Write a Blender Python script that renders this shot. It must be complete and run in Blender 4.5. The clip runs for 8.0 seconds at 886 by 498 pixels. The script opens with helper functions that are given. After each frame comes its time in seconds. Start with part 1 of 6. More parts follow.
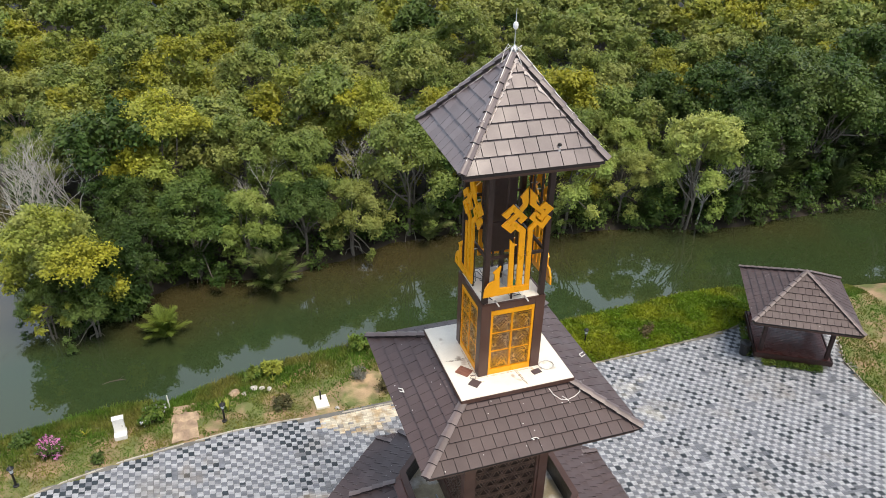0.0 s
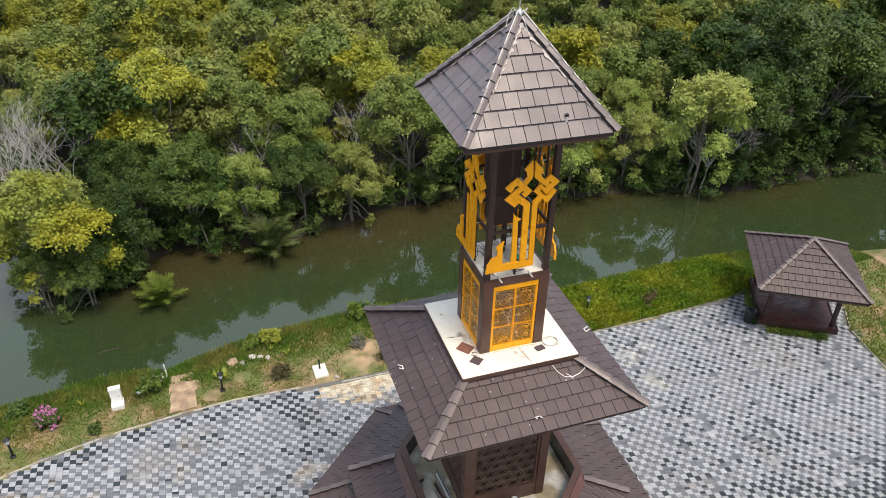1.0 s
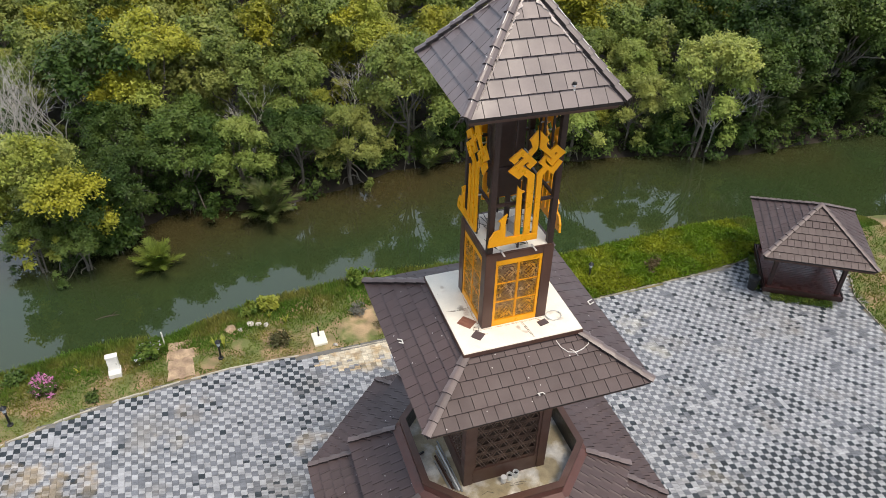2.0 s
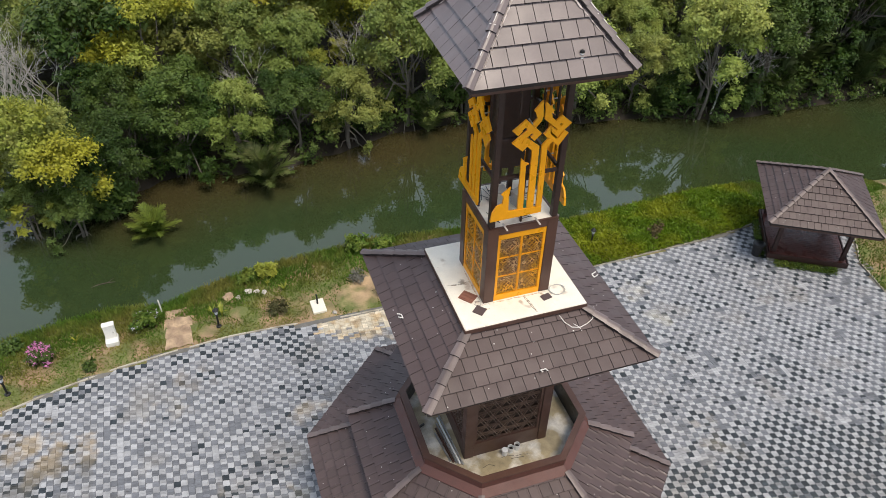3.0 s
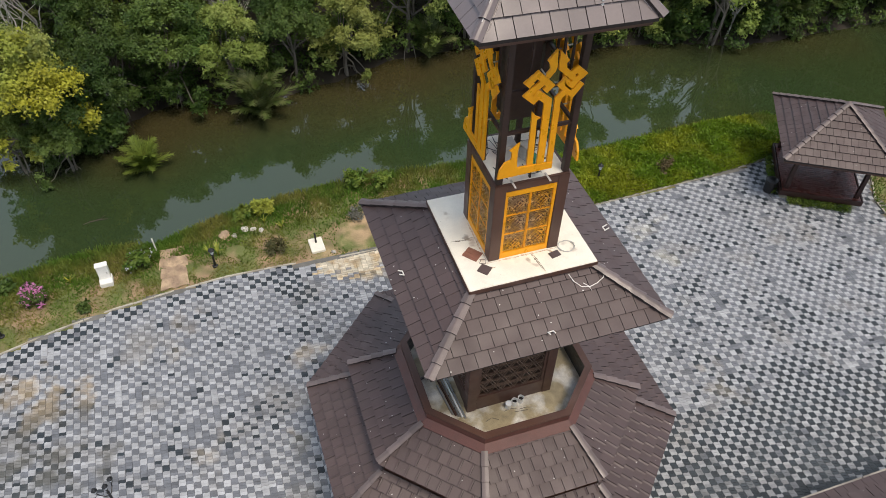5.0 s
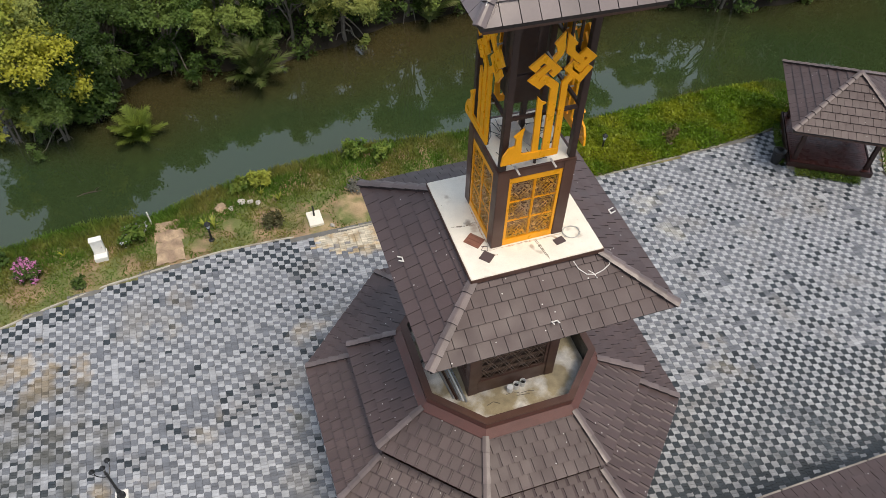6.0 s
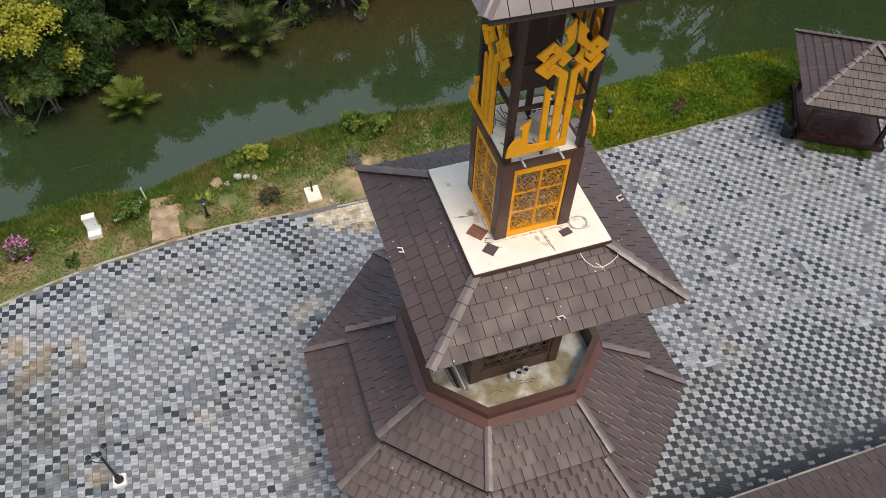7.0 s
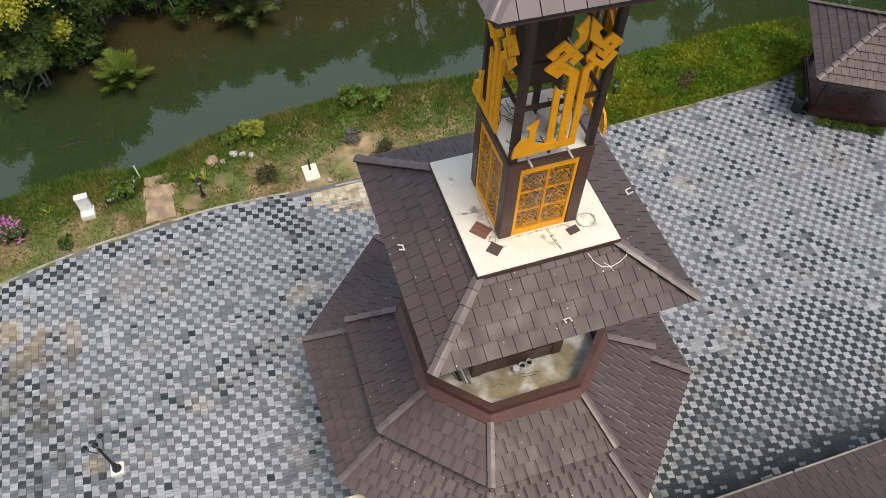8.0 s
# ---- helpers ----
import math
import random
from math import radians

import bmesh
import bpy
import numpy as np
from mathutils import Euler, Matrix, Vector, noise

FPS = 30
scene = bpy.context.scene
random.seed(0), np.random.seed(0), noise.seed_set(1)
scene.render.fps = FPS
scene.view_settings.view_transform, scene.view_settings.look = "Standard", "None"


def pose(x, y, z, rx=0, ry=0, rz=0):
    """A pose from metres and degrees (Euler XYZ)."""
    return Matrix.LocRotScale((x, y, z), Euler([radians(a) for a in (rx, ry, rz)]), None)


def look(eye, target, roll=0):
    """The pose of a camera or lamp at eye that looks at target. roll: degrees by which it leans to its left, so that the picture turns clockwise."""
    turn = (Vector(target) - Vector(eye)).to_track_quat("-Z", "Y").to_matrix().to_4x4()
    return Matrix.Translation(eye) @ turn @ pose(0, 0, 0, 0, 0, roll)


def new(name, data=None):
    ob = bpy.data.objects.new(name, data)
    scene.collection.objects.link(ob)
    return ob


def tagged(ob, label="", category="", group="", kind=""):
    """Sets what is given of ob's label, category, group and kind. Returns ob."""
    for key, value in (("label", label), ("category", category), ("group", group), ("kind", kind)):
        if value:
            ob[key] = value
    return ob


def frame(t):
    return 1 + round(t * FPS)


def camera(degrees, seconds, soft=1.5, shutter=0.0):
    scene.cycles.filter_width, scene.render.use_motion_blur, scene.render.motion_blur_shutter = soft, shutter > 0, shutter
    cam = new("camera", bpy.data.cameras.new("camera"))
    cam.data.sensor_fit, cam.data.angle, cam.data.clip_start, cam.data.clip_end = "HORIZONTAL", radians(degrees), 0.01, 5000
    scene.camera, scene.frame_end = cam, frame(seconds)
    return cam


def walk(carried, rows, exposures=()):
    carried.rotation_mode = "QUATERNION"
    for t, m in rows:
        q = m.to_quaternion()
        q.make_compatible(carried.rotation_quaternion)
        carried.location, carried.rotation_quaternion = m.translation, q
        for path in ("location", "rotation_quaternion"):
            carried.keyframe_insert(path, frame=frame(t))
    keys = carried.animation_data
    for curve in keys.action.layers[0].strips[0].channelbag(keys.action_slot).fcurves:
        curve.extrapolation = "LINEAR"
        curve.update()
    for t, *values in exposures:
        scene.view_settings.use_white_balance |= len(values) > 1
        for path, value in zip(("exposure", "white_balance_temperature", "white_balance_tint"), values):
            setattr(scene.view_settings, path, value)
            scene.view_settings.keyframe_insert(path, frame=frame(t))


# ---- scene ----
cam = camera(60.5, 8.0, soft=0.65)
PATH = [
    (0, (-6.521, -14.282, 22.559), (-5.951, -12.652, 21.55), 1.4),
    (0.5, (-6.406, -13.911, 22.523), (-5.844, -12.307, 21.47), 1.4),
    (1, (-6.291, -13.55, 22.491), (-5.737, -11.974, 21.391), 1.4),
    (1.5, (-6.195, -13.232, 22.454), (-5.65, -11.685, 21.31), 1.5),
    (3, (-5.932, -12.354, 22.347), (-5.414, -10.9, 21.075), 1.6),
    (3.5, (-5.852, -12.062, 22.348), (-5.345, -10.642, 21.034), 1.7),
    (4, (-5.764, -11.767, 22.333), (-5.268, -10.381, 20.979), 1.7),
    (4.5, (-5.68, -11.461, 22.319), (-5.195, -10.11, 20.927), 1.8),
    (6, (-5.341, -10.362, 22.315), (-4.891, -9.122, 20.812), 2.0),
    (6.5, (-5.212, -9.952, 22.29), (-4.774, -8.749, 20.752), 2.1),
    (7, (-5.095, -9.519, 22.272), (-4.669, -8.355, 20.702), 2.2),
    (7.5, (-4.98, -9.081, 22.26), (-4.566, -7.956, 20.659), 2.4),
    (8, (-4.83, -8.586, 22.255), (-4.429, -7.502, 20.623), 2.4),
]
walk(cam, [(t, look(eye, target, roll)) for t, eye, target, roll in PATH], [(0.0, 0.0), (4.0, -0.32), (8.0, -0.38)])

# ---- sky and sun: a bright, hazy day ----
SUN_AZ, SUN_EL = radians(158.0), radians(68.0)   # clockwise from +y
sky = bpy.data.worlds.new("sky")
scene.world = sky
sky.use_nodes = True
snt = sky.node_tree
stex = snt.nodes.new("ShaderNodeTexSky")
stex.sky_type, stex.sun_disc = "NISHITA", False
stex.sun_elevation, stex.sun_rotation = SUN_EL, SUN_AZ
stex.air_density, stex.dust_density, stex.ozone_density = 1.0, 4.0, 1.0
haze = snt.nodes.new("ShaderNodeMix")      # thin bright haze over the whole sky
haze.data_type = "RGBA"
haze.inputs[0].default_value = 0.75
where, upward, thin, veil = [snt.nodes.new(n) for n in ("ShaderNodeTexCoord", "ShaderNodeSeparateXYZ", "ShaderNodeMapRange", "ShaderNodeVectorMath")]
snt.links.new(where.outputs["Generated"], upward.inputs[0])
snt.links.new(upward.outputs["Z"], thin.inputs[0])
for slot, value in zip((1, 2, 3, 4), (0.0, 0.9, 1.0, 0.34)):   # the haze thins from the horizon to the zenith
    thin.inputs[slot].default_value = value
veil.operation = "SCALE"
veil.inputs[0].default_value = (12.0, 14.0, 16.8)
snt.links.new(thin.outputs[0], veil.inputs["Scale"])
snt.links.new(veil.outputs[0], haze.inputs[7])
snt.links.new(stex.outputs[0], haze.inputs[6])
snt.links.new(haze.outputs[2], snt.nodes["Background"].inputs[0])
snt.nodes["Background"].inputs[1].default_value = 0.13
sun = new("sun", bpy.data.lights.new("sun", "SUN"))
sun.data.energy, sun.data.angle, sun.data.color = 3.75, radians(24.0), (1.0, 0.88, 0.73)
sun.matrix_world = look((math.sin(SUN_AZ) * math.cos(SUN_EL) * 60, math.cos(SUN_AZ) * math.cos(SUN_EL) * 60, math.sin(SUN_EL) * 60), (0, 0, 0))

# ---- materials ----
def material(name, colour, rough=0.6, metal=0.0, vary=0.15, scale=6.0, fine=60.0, bump=0.15, bump_scale=40.0, tint=None,
             tint_scale=0.8, tint_at=(0.5, 0.7), island=0.0, own=0.0, spec=0.5, depth=0.01, stains=(), stain_grain=1.0, stain_mix=0.75, specks=False):
    """A worn surface: base colour varied at two scales, a second tint in patches, fine relief."""
    m = bpy.data.materials.new(name)
    m.use_nodes = True
    nt = m.node_tree
    bs = nt.nodes["Principled BSDF"]
    geo = nt.nodes.new("ShaderNodeNewGeometry")

    def noise_node(sc, detail=4.0):
        n = nt.nodes.new("ShaderNodeTexNoise")
        n.inputs["Scale"].default_value, n.inputs["Detail"].default_value = sc, detail
        nt.links.new(geo.outputs["Position"], n.inputs["Vector"])
        return n.outputs["Fac"]

    def ranged(sock, lo, hi, a=0.3, b=0.7):
        r = nt.nodes.new("ShaderNodeMapRange")
        for k, v in zip((1, 2, 3, 4), (a, b, lo, hi)):
            r.inputs[k].default_value = v
        nt.links.new(sock, r.inputs[0])
        return r.outputs[0]

    def times(a, b):
        n = nt.nodes.new("ShaderNodeMath")
        n.operation = "MULTIPLY"
        nt.links.new(a, n.inputs[0])
        nt.links.new(b, n.inputs[1])
        return n.outputs[0]

    val = times(ranged(noise_node(scale), 1 - vary, 1 + vary), ranged(noise_node(fine, 2.0), 1 - vary * 0.6, 1 + vary * 0.6))
    if island:
        val = times(val, ranged(geo.outputs["Random Per Island"], 1 - island, 1 + island, 0, 1))
    if own:
        info = nt.nodes.new("ShaderNodeObjectInfo")
        val = times(val, ranged(info.outputs["Random"], 1 - own, 1 + own, 0, 1))
    base = nt.nodes.new("ShaderNodeRGB")
    base.outputs[0].default_value = (*colour, 1)
    col = base.outputs[0]
    if tint:
        mix = nt.nodes.new("ShaderNodeMix")
        mix.data_type = "RGBA"
        nt.links.new(ranged(noise_node(tint_scale, 6.0), 0, 1, *tint_at), mix.inputs[0])
        nt.links.new(col, mix.inputs[6])
        mix.inputs[7].default_value = (*tint, 1)
        col = mix.outputs[2]
    if stains:
        plan = nt.nodes.new("ShaderNodeVectorMath")
        plan.operation = "MULTIPLY"
        plan.inputs[1].default_value = (1, 1, 0)
        nt.links.new(geo.outputs["Position"], plan.inputs[0])
        rag = noise_node(1.1 * stain_grain, 7.0)
    for (sx, sy, sr), tone in stains:
        dist = nt.nodes.new("ShaderNodeVectorMath")
        dist.operation = "DISTANCE"
        nt.links.new(plan.outputs[0], dist.inputs[0])
        dist.inputs[1].default_value = (sx, sy, 0)
        wob = nt.nodes.new("ShaderNodeMath")
        wob.operation = "MULTIPLY_ADD"
        nt.links.new(rag, wob.inputs[0])
        wob.inputs[1].default_value = -7.0 * sr
        nt.links.new(dist.outputs["Value"], wob.inputs[2])
        mix = nt.nodes.new("ShaderNodeMix")
        mix.data_type = "RGBA"
        nt.links.new(ranged(wob.outputs[0], stain_mix, 0.0, -3.6 * sr, -2.2 * sr), mix.inputs[0])
        nt.links.new(col, mix.inputs[6])
        mix.inputs[7].default_value = (*tone, 1)
        col = mix.outputs[2]
    if specks:
        vor = nt.nodes.new("ShaderNodeTexVoronoi")
        vor.inputs["Scale"].default_value = 4.0
        nt.links.new(geo.outputs["Position"], vor.inputs["Vector"])
        mix = nt.nodes.new("ShaderNodeMix")
        mix.data_type = "RGBA"
        nt.links.new(ranged(vor.outputs["Distance"], 0.9, 0.0, 0.050, 0.070), mix.inputs[0])
        nt.links.new(col, mix.inputs[6])
        mix.inputs[7].default_value = (0.6, 0.58, 0.56, 1)
        col = mix.outputs[2]
    scl = nt.nodes.new("ShaderNodeVectorMath")
    scl.operation = "SCALE"
    nt.links.new(col, scl.inputs[0])
    nt.links.new(val, scl.inputs["Scale"])
    nt.links.new(scl.outputs[0], bs.inputs["Base Color"])
    bs.inputs["Metallic"].default_value = metal
    bs.inputs["Specular IOR Level"].default_value = spec
    nt.links.new(ranged(noise_node(scale * 1.7), max(rough - 0.1, 0.02), min(rough + 0.1, 1)), bs.inputs["Roughness"])
    if bump:
        b = nt.nodes.new("ShaderNodeBump")
        b.inputs["Strength"].default_value, b.inputs["Distance"].default_value = bump, depth
        nt.links.new(noise_node(bump_scale, 5.0), b.inputs["Height"])
        nt.links.new(b.outputs[0], bs.inputs["Normal"])
    return m


def leaf_material(name, colour, second, patch=0.22, through_light=0.3):
    """Leaves: two tints in patches the size of a crown, each leaf a little its own, some light passing."""
    m = material(name, colour, rough=0.5, vary=0.2, scale=1.2, fine=9.0, bump=0, tint=second, tint_scale=patch, tint_at=(0.42, 0.62), island=0.17, own=0.2, spec=0.25)
    nt = m.node_tree
    bs, out = nt.nodes["Principled BSDF"], nt.nodes["Material Output"]
    tr, mx = nt.nodes.new("ShaderNodeBsdfTranslucent"), nt.nodes.new("ShaderNodeMixShader")
    nt.links.new(bs.inputs["Base Color"].links[0].from_socket, tr.inputs[0])
    mx.inputs[0].default_value = through_light
    nt.links.new(bs.outputs[0], mx.inputs[1])
    nt.links.new(tr.outputs[0], mx.inputs[2])
    nt.links.new(mx.outputs[0], out.inputs[0])
    return m


TILE = material("roof_tile", (0.074, 0.049, 0.048), 0.50, spec=0.5, vary=0.06, scale=1.5, fine=25, own=0.10, bump=0.05, bump_scale=90, tint=(0.084, 0.058, 0.056), tint_scale=1.1, tint_at=(0.45, 0.75), specks=True)
TILE_PALE = material("weathered_roof_tile", (0.150, 0.118, 0.117), 0.38, spec=0.6, vary=0.07, scale=1.5, fine=25, own=0.10, bump=0.05, bump_scale=90, tint=(0.125, 0.098, 0.10), tint_scale=1.3, tint_at=(0.45, 0.75))
CAP = material("ridge_tile", (0.135, 0.104, 0.100), 0.42, vary=0.1, scale=3, own=0.2, bump=0.15)
# edge grime plus the shadow line at each lap, put into one dark colour
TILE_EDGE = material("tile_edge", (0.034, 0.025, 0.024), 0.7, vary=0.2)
STAIN = material("dirt_streak", (0.26, 0.22, 0.17), 0.9, vary=0.35, scale=12)
RUST = material("rust_stain", (0.50, 0.36, 0.24), 0.9, vary=0.3, scale=9, tint=(0.66, 0.58, 0.46), tint_scale=6, tint_at=(0.4, 0.6))
GUTTER = material("gutter_paint", (0.27, 0.24, 0.21), 0.6, vary=0.2, scale=2, tint=(0.45, 0.40, 0.34), tint_scale=0.7)
UNDERLAY = material("roof_deck", (0.03, 0.022, 0.02), 0.8)
MORTAR = material("mortar", (0.55, 0.48, 0.45), 0.9, vary=0.2, bump=0.5)
BROWN = material("brown_paint", (0.078, 0.037, 0.026), 0.42, vary=0.14, scale=2, bump=0.05, tint=(0.092, 0.050, 0.039), tint_scale=1.5)
# brown raised in colour to make up for light bounced under the eave
LATTICE = material("raised_brown_lattice", (0.115, 0.070, 0.050), 0.4, vary=0.25, scale=5, bump=0.1, tint=(0.06, 0.035, 0.027), tint_scale=3)
POLISHED = material("polished_brown_sheet", (0.13, 0.065, 0.04), 0.14, vary=0.15, scale=2, bump=0)
DARK = material("dark_brown_paint", (0.032, 0.017, 0.014), 0.5, vary=0.15)
PARAPET = material("parapet_paint", (0.105, 0.040, 0.030), 0.5, vary=0.2, scale=2, tint=(0.07, 0.030, 0.022), tint_scale=2)
GOLD = material("gold_paint", (0.86, 0.365, 0.008), 0.34, metal=0.15, vary=0.08, scale=3, bump=0.04)
FRET = material("gold_fretwork", (0.78, 0.40, 0.045), 0.26, metal=0.5, vary=0.18, scale=4, bump=0.1, tint=(0.55, 0.36, 0.2), tint_scale=1.6, tint_at=(0.45, 0.65))
SLAB = material("cream_slab", (0.80, 0.75, 0.65), 0.85, vary=0.06, scale=3, fine=40, bump=0.2, tint=(0.5, 0.42, 0.33), tint_scale=2.2, tint_at=(0.6, 0.85), stain_grain=5.0, stains=[((-0.9, -0.1, 0.10), (0.36, 0.24, 0.16)), ((-1.05, 0.0, 0.06), (0.2, 0.17, 0.14)), ((0.05, -1.0, 0.05), (0.34, 0.27, 0.2)), ((0.12, -1.2, 0.05), (0.36, 0.29, 0.22)), ((0.95, -0.75, 0.07), (0.5, 0.44, 0.37)), ((-0.9, -0.75, 0.08), (0.48, 0.36, 0.27)), ((1.1, -1.0, 0.06), (0.5, 0.43, 0.35)), ((-1.2, 0.9, 0.05), (0.45, 0.38, 0.3))])
CREAM = material("cream_wall", (0.68, 0.58, 0.44), 0.8, vary=0.06)
FLOOR = material("screed", (0.64, 0.62, 0.58), 0.5, vary=0.25, scale=3.5, bump=0.2, tint=(0.36, 0.30, 0.19), tint_scale=1.3, tint_at=(0.40, 0.54))
WHITE = material("white_paint", (0.78, 0.76, 0.72), 0.6, vary=0.06)
PLASTIC = material("white_plastic", (0.75, 0.75, 0.74), 0.35, vary=0.04, bump=0)
CONDUCTOR = material("conductor_strip", (0.72, 0.68, 0.64), 0.5, vary=0.1)
STEEL = material("galvanised_steel", (0.55, 0.56, 0.57), 0.35, metal=0.8, vary=0.1)
BLACK = material("black_metal", (0.012, 0.012, 0.013), 0.4, vary=0.1)
GLASS = material("lamp_glass", (0.6, 0.62, 0.64), 0.15, vary=0.05, bump=0)
CONCRETE = material("concrete", (0.42, 0.39, 0.33), 0.85, vary=0.15, scale=3, bump=0.3, tint=(0.25, 0.22, 0.17), tint_scale=1.2)
DECK = material("stained_deck", (0.085, 0.03, 0.024), 0.3, vary=0.2, scale=2.0, bump=0.1)
TIMBER = material("dark_timber", (0.03, 0.012, 0.010), 0.4, vary=0.15)
GREEN = material("green_plastic", (0.03, 0.22, 0.14), 0.4)
CARD = material("grey_plastic", (0.45, 0.43, 0.40), 0.6)
REDTILE = material("red_tile_offcut", (0.24, 0.10, 0.065), 0.6, vary=0.15)
SAND_TONE = (0.44, 0.33, 0.19)
SPILLS_AND_SHADE = [((-14.0, 7.3, 0.75), SAND_TONE), ((-13.5, 6.3, 0.6), SAND_TONE), ((-12.0, 6.7, 0.45), SAND_TONE), ((-1.9, 9.75, 0.8), (0.60, 0.50, 0.36)), ((-0.9, 9.6, 0.7), (0.50, 0.38, 0.22)), ((-8.4, 8.6, 0.55), (0.24, 0.20, 0.15)),
          ((-9.4, 7.4, 0.5), (0.42, 0.37, 0.29)), ((-10.4, 1.75, 0.3), SAND_TONE), ((-11.8, 1.7, 0.32), SAND_TONE), ((-5.64, 3.0, 0.2), SAND_TONE), ((-5.3, 2.4, 0.5), (0.20, 0.19, 0.15)), ((-4.4, 5.9, 0.45), (0.44, 0.37, 0.28)),
          # (17.5, 9.6) paints the shadow beside the gazebo; the last two darken towards the hall
          ((-8.3, 2.9, 0.4), (0.40, 0.35, 0.28)), ((-12.8, 4.2, 1.1), (0.15, 0.14, 0.12)), ((10.3, 8.0, 0.45), (0.64, 0.61, 0.54)), ((11.3, 8.25, 0.3), (0.64, 0.61, 0.54)), ((10.3, 6.4, 0.4), (0.50, 0.48, 0.42)), ((8.8, 0.9, 0.16), (0.64, 0.60, 0.55)), ((9.0, 0.1, 0.6), (0.27, 0.24, 0.19)), ((-14.2, 5.3, 1.5), (0.12, 0.11, 0.09)), ((-14.0, 2.8, 1.6), (0.11, 0.115, 0.11)), ((17.5, 9.6, 0.7), (0.05, 0.055, 0.06)), ((6.5, -3.4, 1.2), (0.07, 0.085, 0.10)), ((10.5, -3.9, 1.7), (0.07, 0.085, 0.10))]
SANDY_SHADED = dict(stains=SPILLS_AND_SHADE, stain_mix=0.55, tint=(0.24, 0.22, 0.19), tint_scale=0.42, tint_at=(0.56, 0.86), island=0.18, own=0.18, bump=0.4, bump_scale=120, depth=0.004)
PAVE_LIGHT = material("paver_light", (0.380, 0.390, 0.415), 0.7, vary=0.16, scale=2.6, fine=30, **SANDY_SHADED)
PAVE_GREY = material("paver_grey", (0.140, 0.149, 0.170), 0.7, vary=0.20, scale=2.6, fine=30, **SANDY_SHADED)
PAVE_SANDY = material("paver_sandy", (0.56, 0.50, 0.39), 0.8, vary=0.2, scale=3.0, fine=45, tint=(0.44, 0.33, 0.20), tint_scale=2.5, tint_at=(0.45, 0.62), island=0.2, bump=0.5, bump_scale=80, depth=0.005)
PAVE_DARK = material("paver_charcoal", (0.030, 0.040, 0.050), 0.6, vary=0.25, scale=1.5, fine=45, **{**SANDY_SHADED, "tint": (0.075, 0.078, 0.078)})
BED = material("sand_bed", (0.15, 0.145, 0.135), 0.95, vary=0.2, scale=2)
SOIL = material("bank_soil", (0.30, 0.21, 0.125), 0.95, vary=0.2, scale=1.5, fine=25, bump=0.6, bump_scale=14, depth=0.04, tint=(0.13, 0.15, 0.045), tint_scale=0.9, tint_at=(0.38, 0.56), stains=[((x, y, r), (0.46, 0.32, 0.19)) for x, y, r in ((-1.3, 11.3, 0.75), (-0.5, 11.8, 0.6), (-2.4, 10.7, 0.4))])
MUD = material("river_mud", (0.020, 0.015, 0.009), 0.7, vary=0.3, scale=0.8, bump=0.6, bump_scale=6, depth=0.05)
PATH_STONE = material("sandy_path", (0.44, 0.32, 0.21), 0.95, tint=(0.27, 0.19, 0.13), tint_scale=2.5, tint_at=(0.46, 0.6), vary=0.3, scale=5, bump=0.7, bump_scale=12, depth=0.03)
ROCK = material("pale_rock", (0.45, 0.42, 0.38), 0.9, vary=0.2, bump=0.7, bump_scale=9, depth=0.04)
BARK = material("bark", (0.13, 0.115, 0.095), 0.9, vary=0.25, scale=3, bump=0.6, bump_scale=20, depth=0.02)
PALE_BARK = material("dead_wood", (0.40, 0.38, 0.35), 0.9, vary=0.2, scale=3, bump=0.5)
LEAF = leaf_material("mangrove_leaf", (0.195, 0.255, 0.056), (0.315, 0.340, 0.088), through_light=0.25)
LEAF_YELLOW = leaf_material("yellowing_leaf", (0.320, 0.312, 0.030), (0.235, 0.272, 0.050), through_light=0.25)
# dark leaves, lowered further so foliage beneath the crowns looks shaded
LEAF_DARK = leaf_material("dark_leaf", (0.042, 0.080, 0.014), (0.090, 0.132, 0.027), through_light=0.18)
SHRUB = leaf_material("shrub_leaf", (0.085, 0.150, 0.022), (0.16, 0.205, 0.034), patch=1.5)
FROND_MID = leaf_material("green_palm_frond", (0.085, 0.125, 0.030), (0.16, 0.175, 0.070), patch=1.2)
FROND_DARK = leaf_material("dark_palm_frond", (0.038, 0.062, 0.016), (0.070, 0.09, 0.028), through_light=0.15)
FROND = leaf_material("palm_frond", (0.105, 0.160, 0.024), (0.165, 0.200, 0.036))
GRASS = leaf_material("grass_blade", (0.11, 0.20, 0.028), (0.20, 0.20, 0.05), patch=0.6)
COVER = leaf_material("ground_cover_leaf", (0.122, 0.205, 0.012), (0.235, 0.270, 0.016), patch=0.5)
PINK = leaf_material("pink_blossom", (0.50, 0.16, 0.36), (0.6, 0.25, 0.45))
BLUE = leaf_material("pale_blossom", (0.42, 0.42, 0.46), (0.5, 0.5, 0.52))
GREY_LEAF = leaf_material("grey_leaf", (0.17, 0.17, 0.14), (0.24, 0.23, 0.20))
DRY = leaf_material("dry_shrub_leaf", (0.14, 0.10, 0.05), (0.10, 0.10, 0.04))


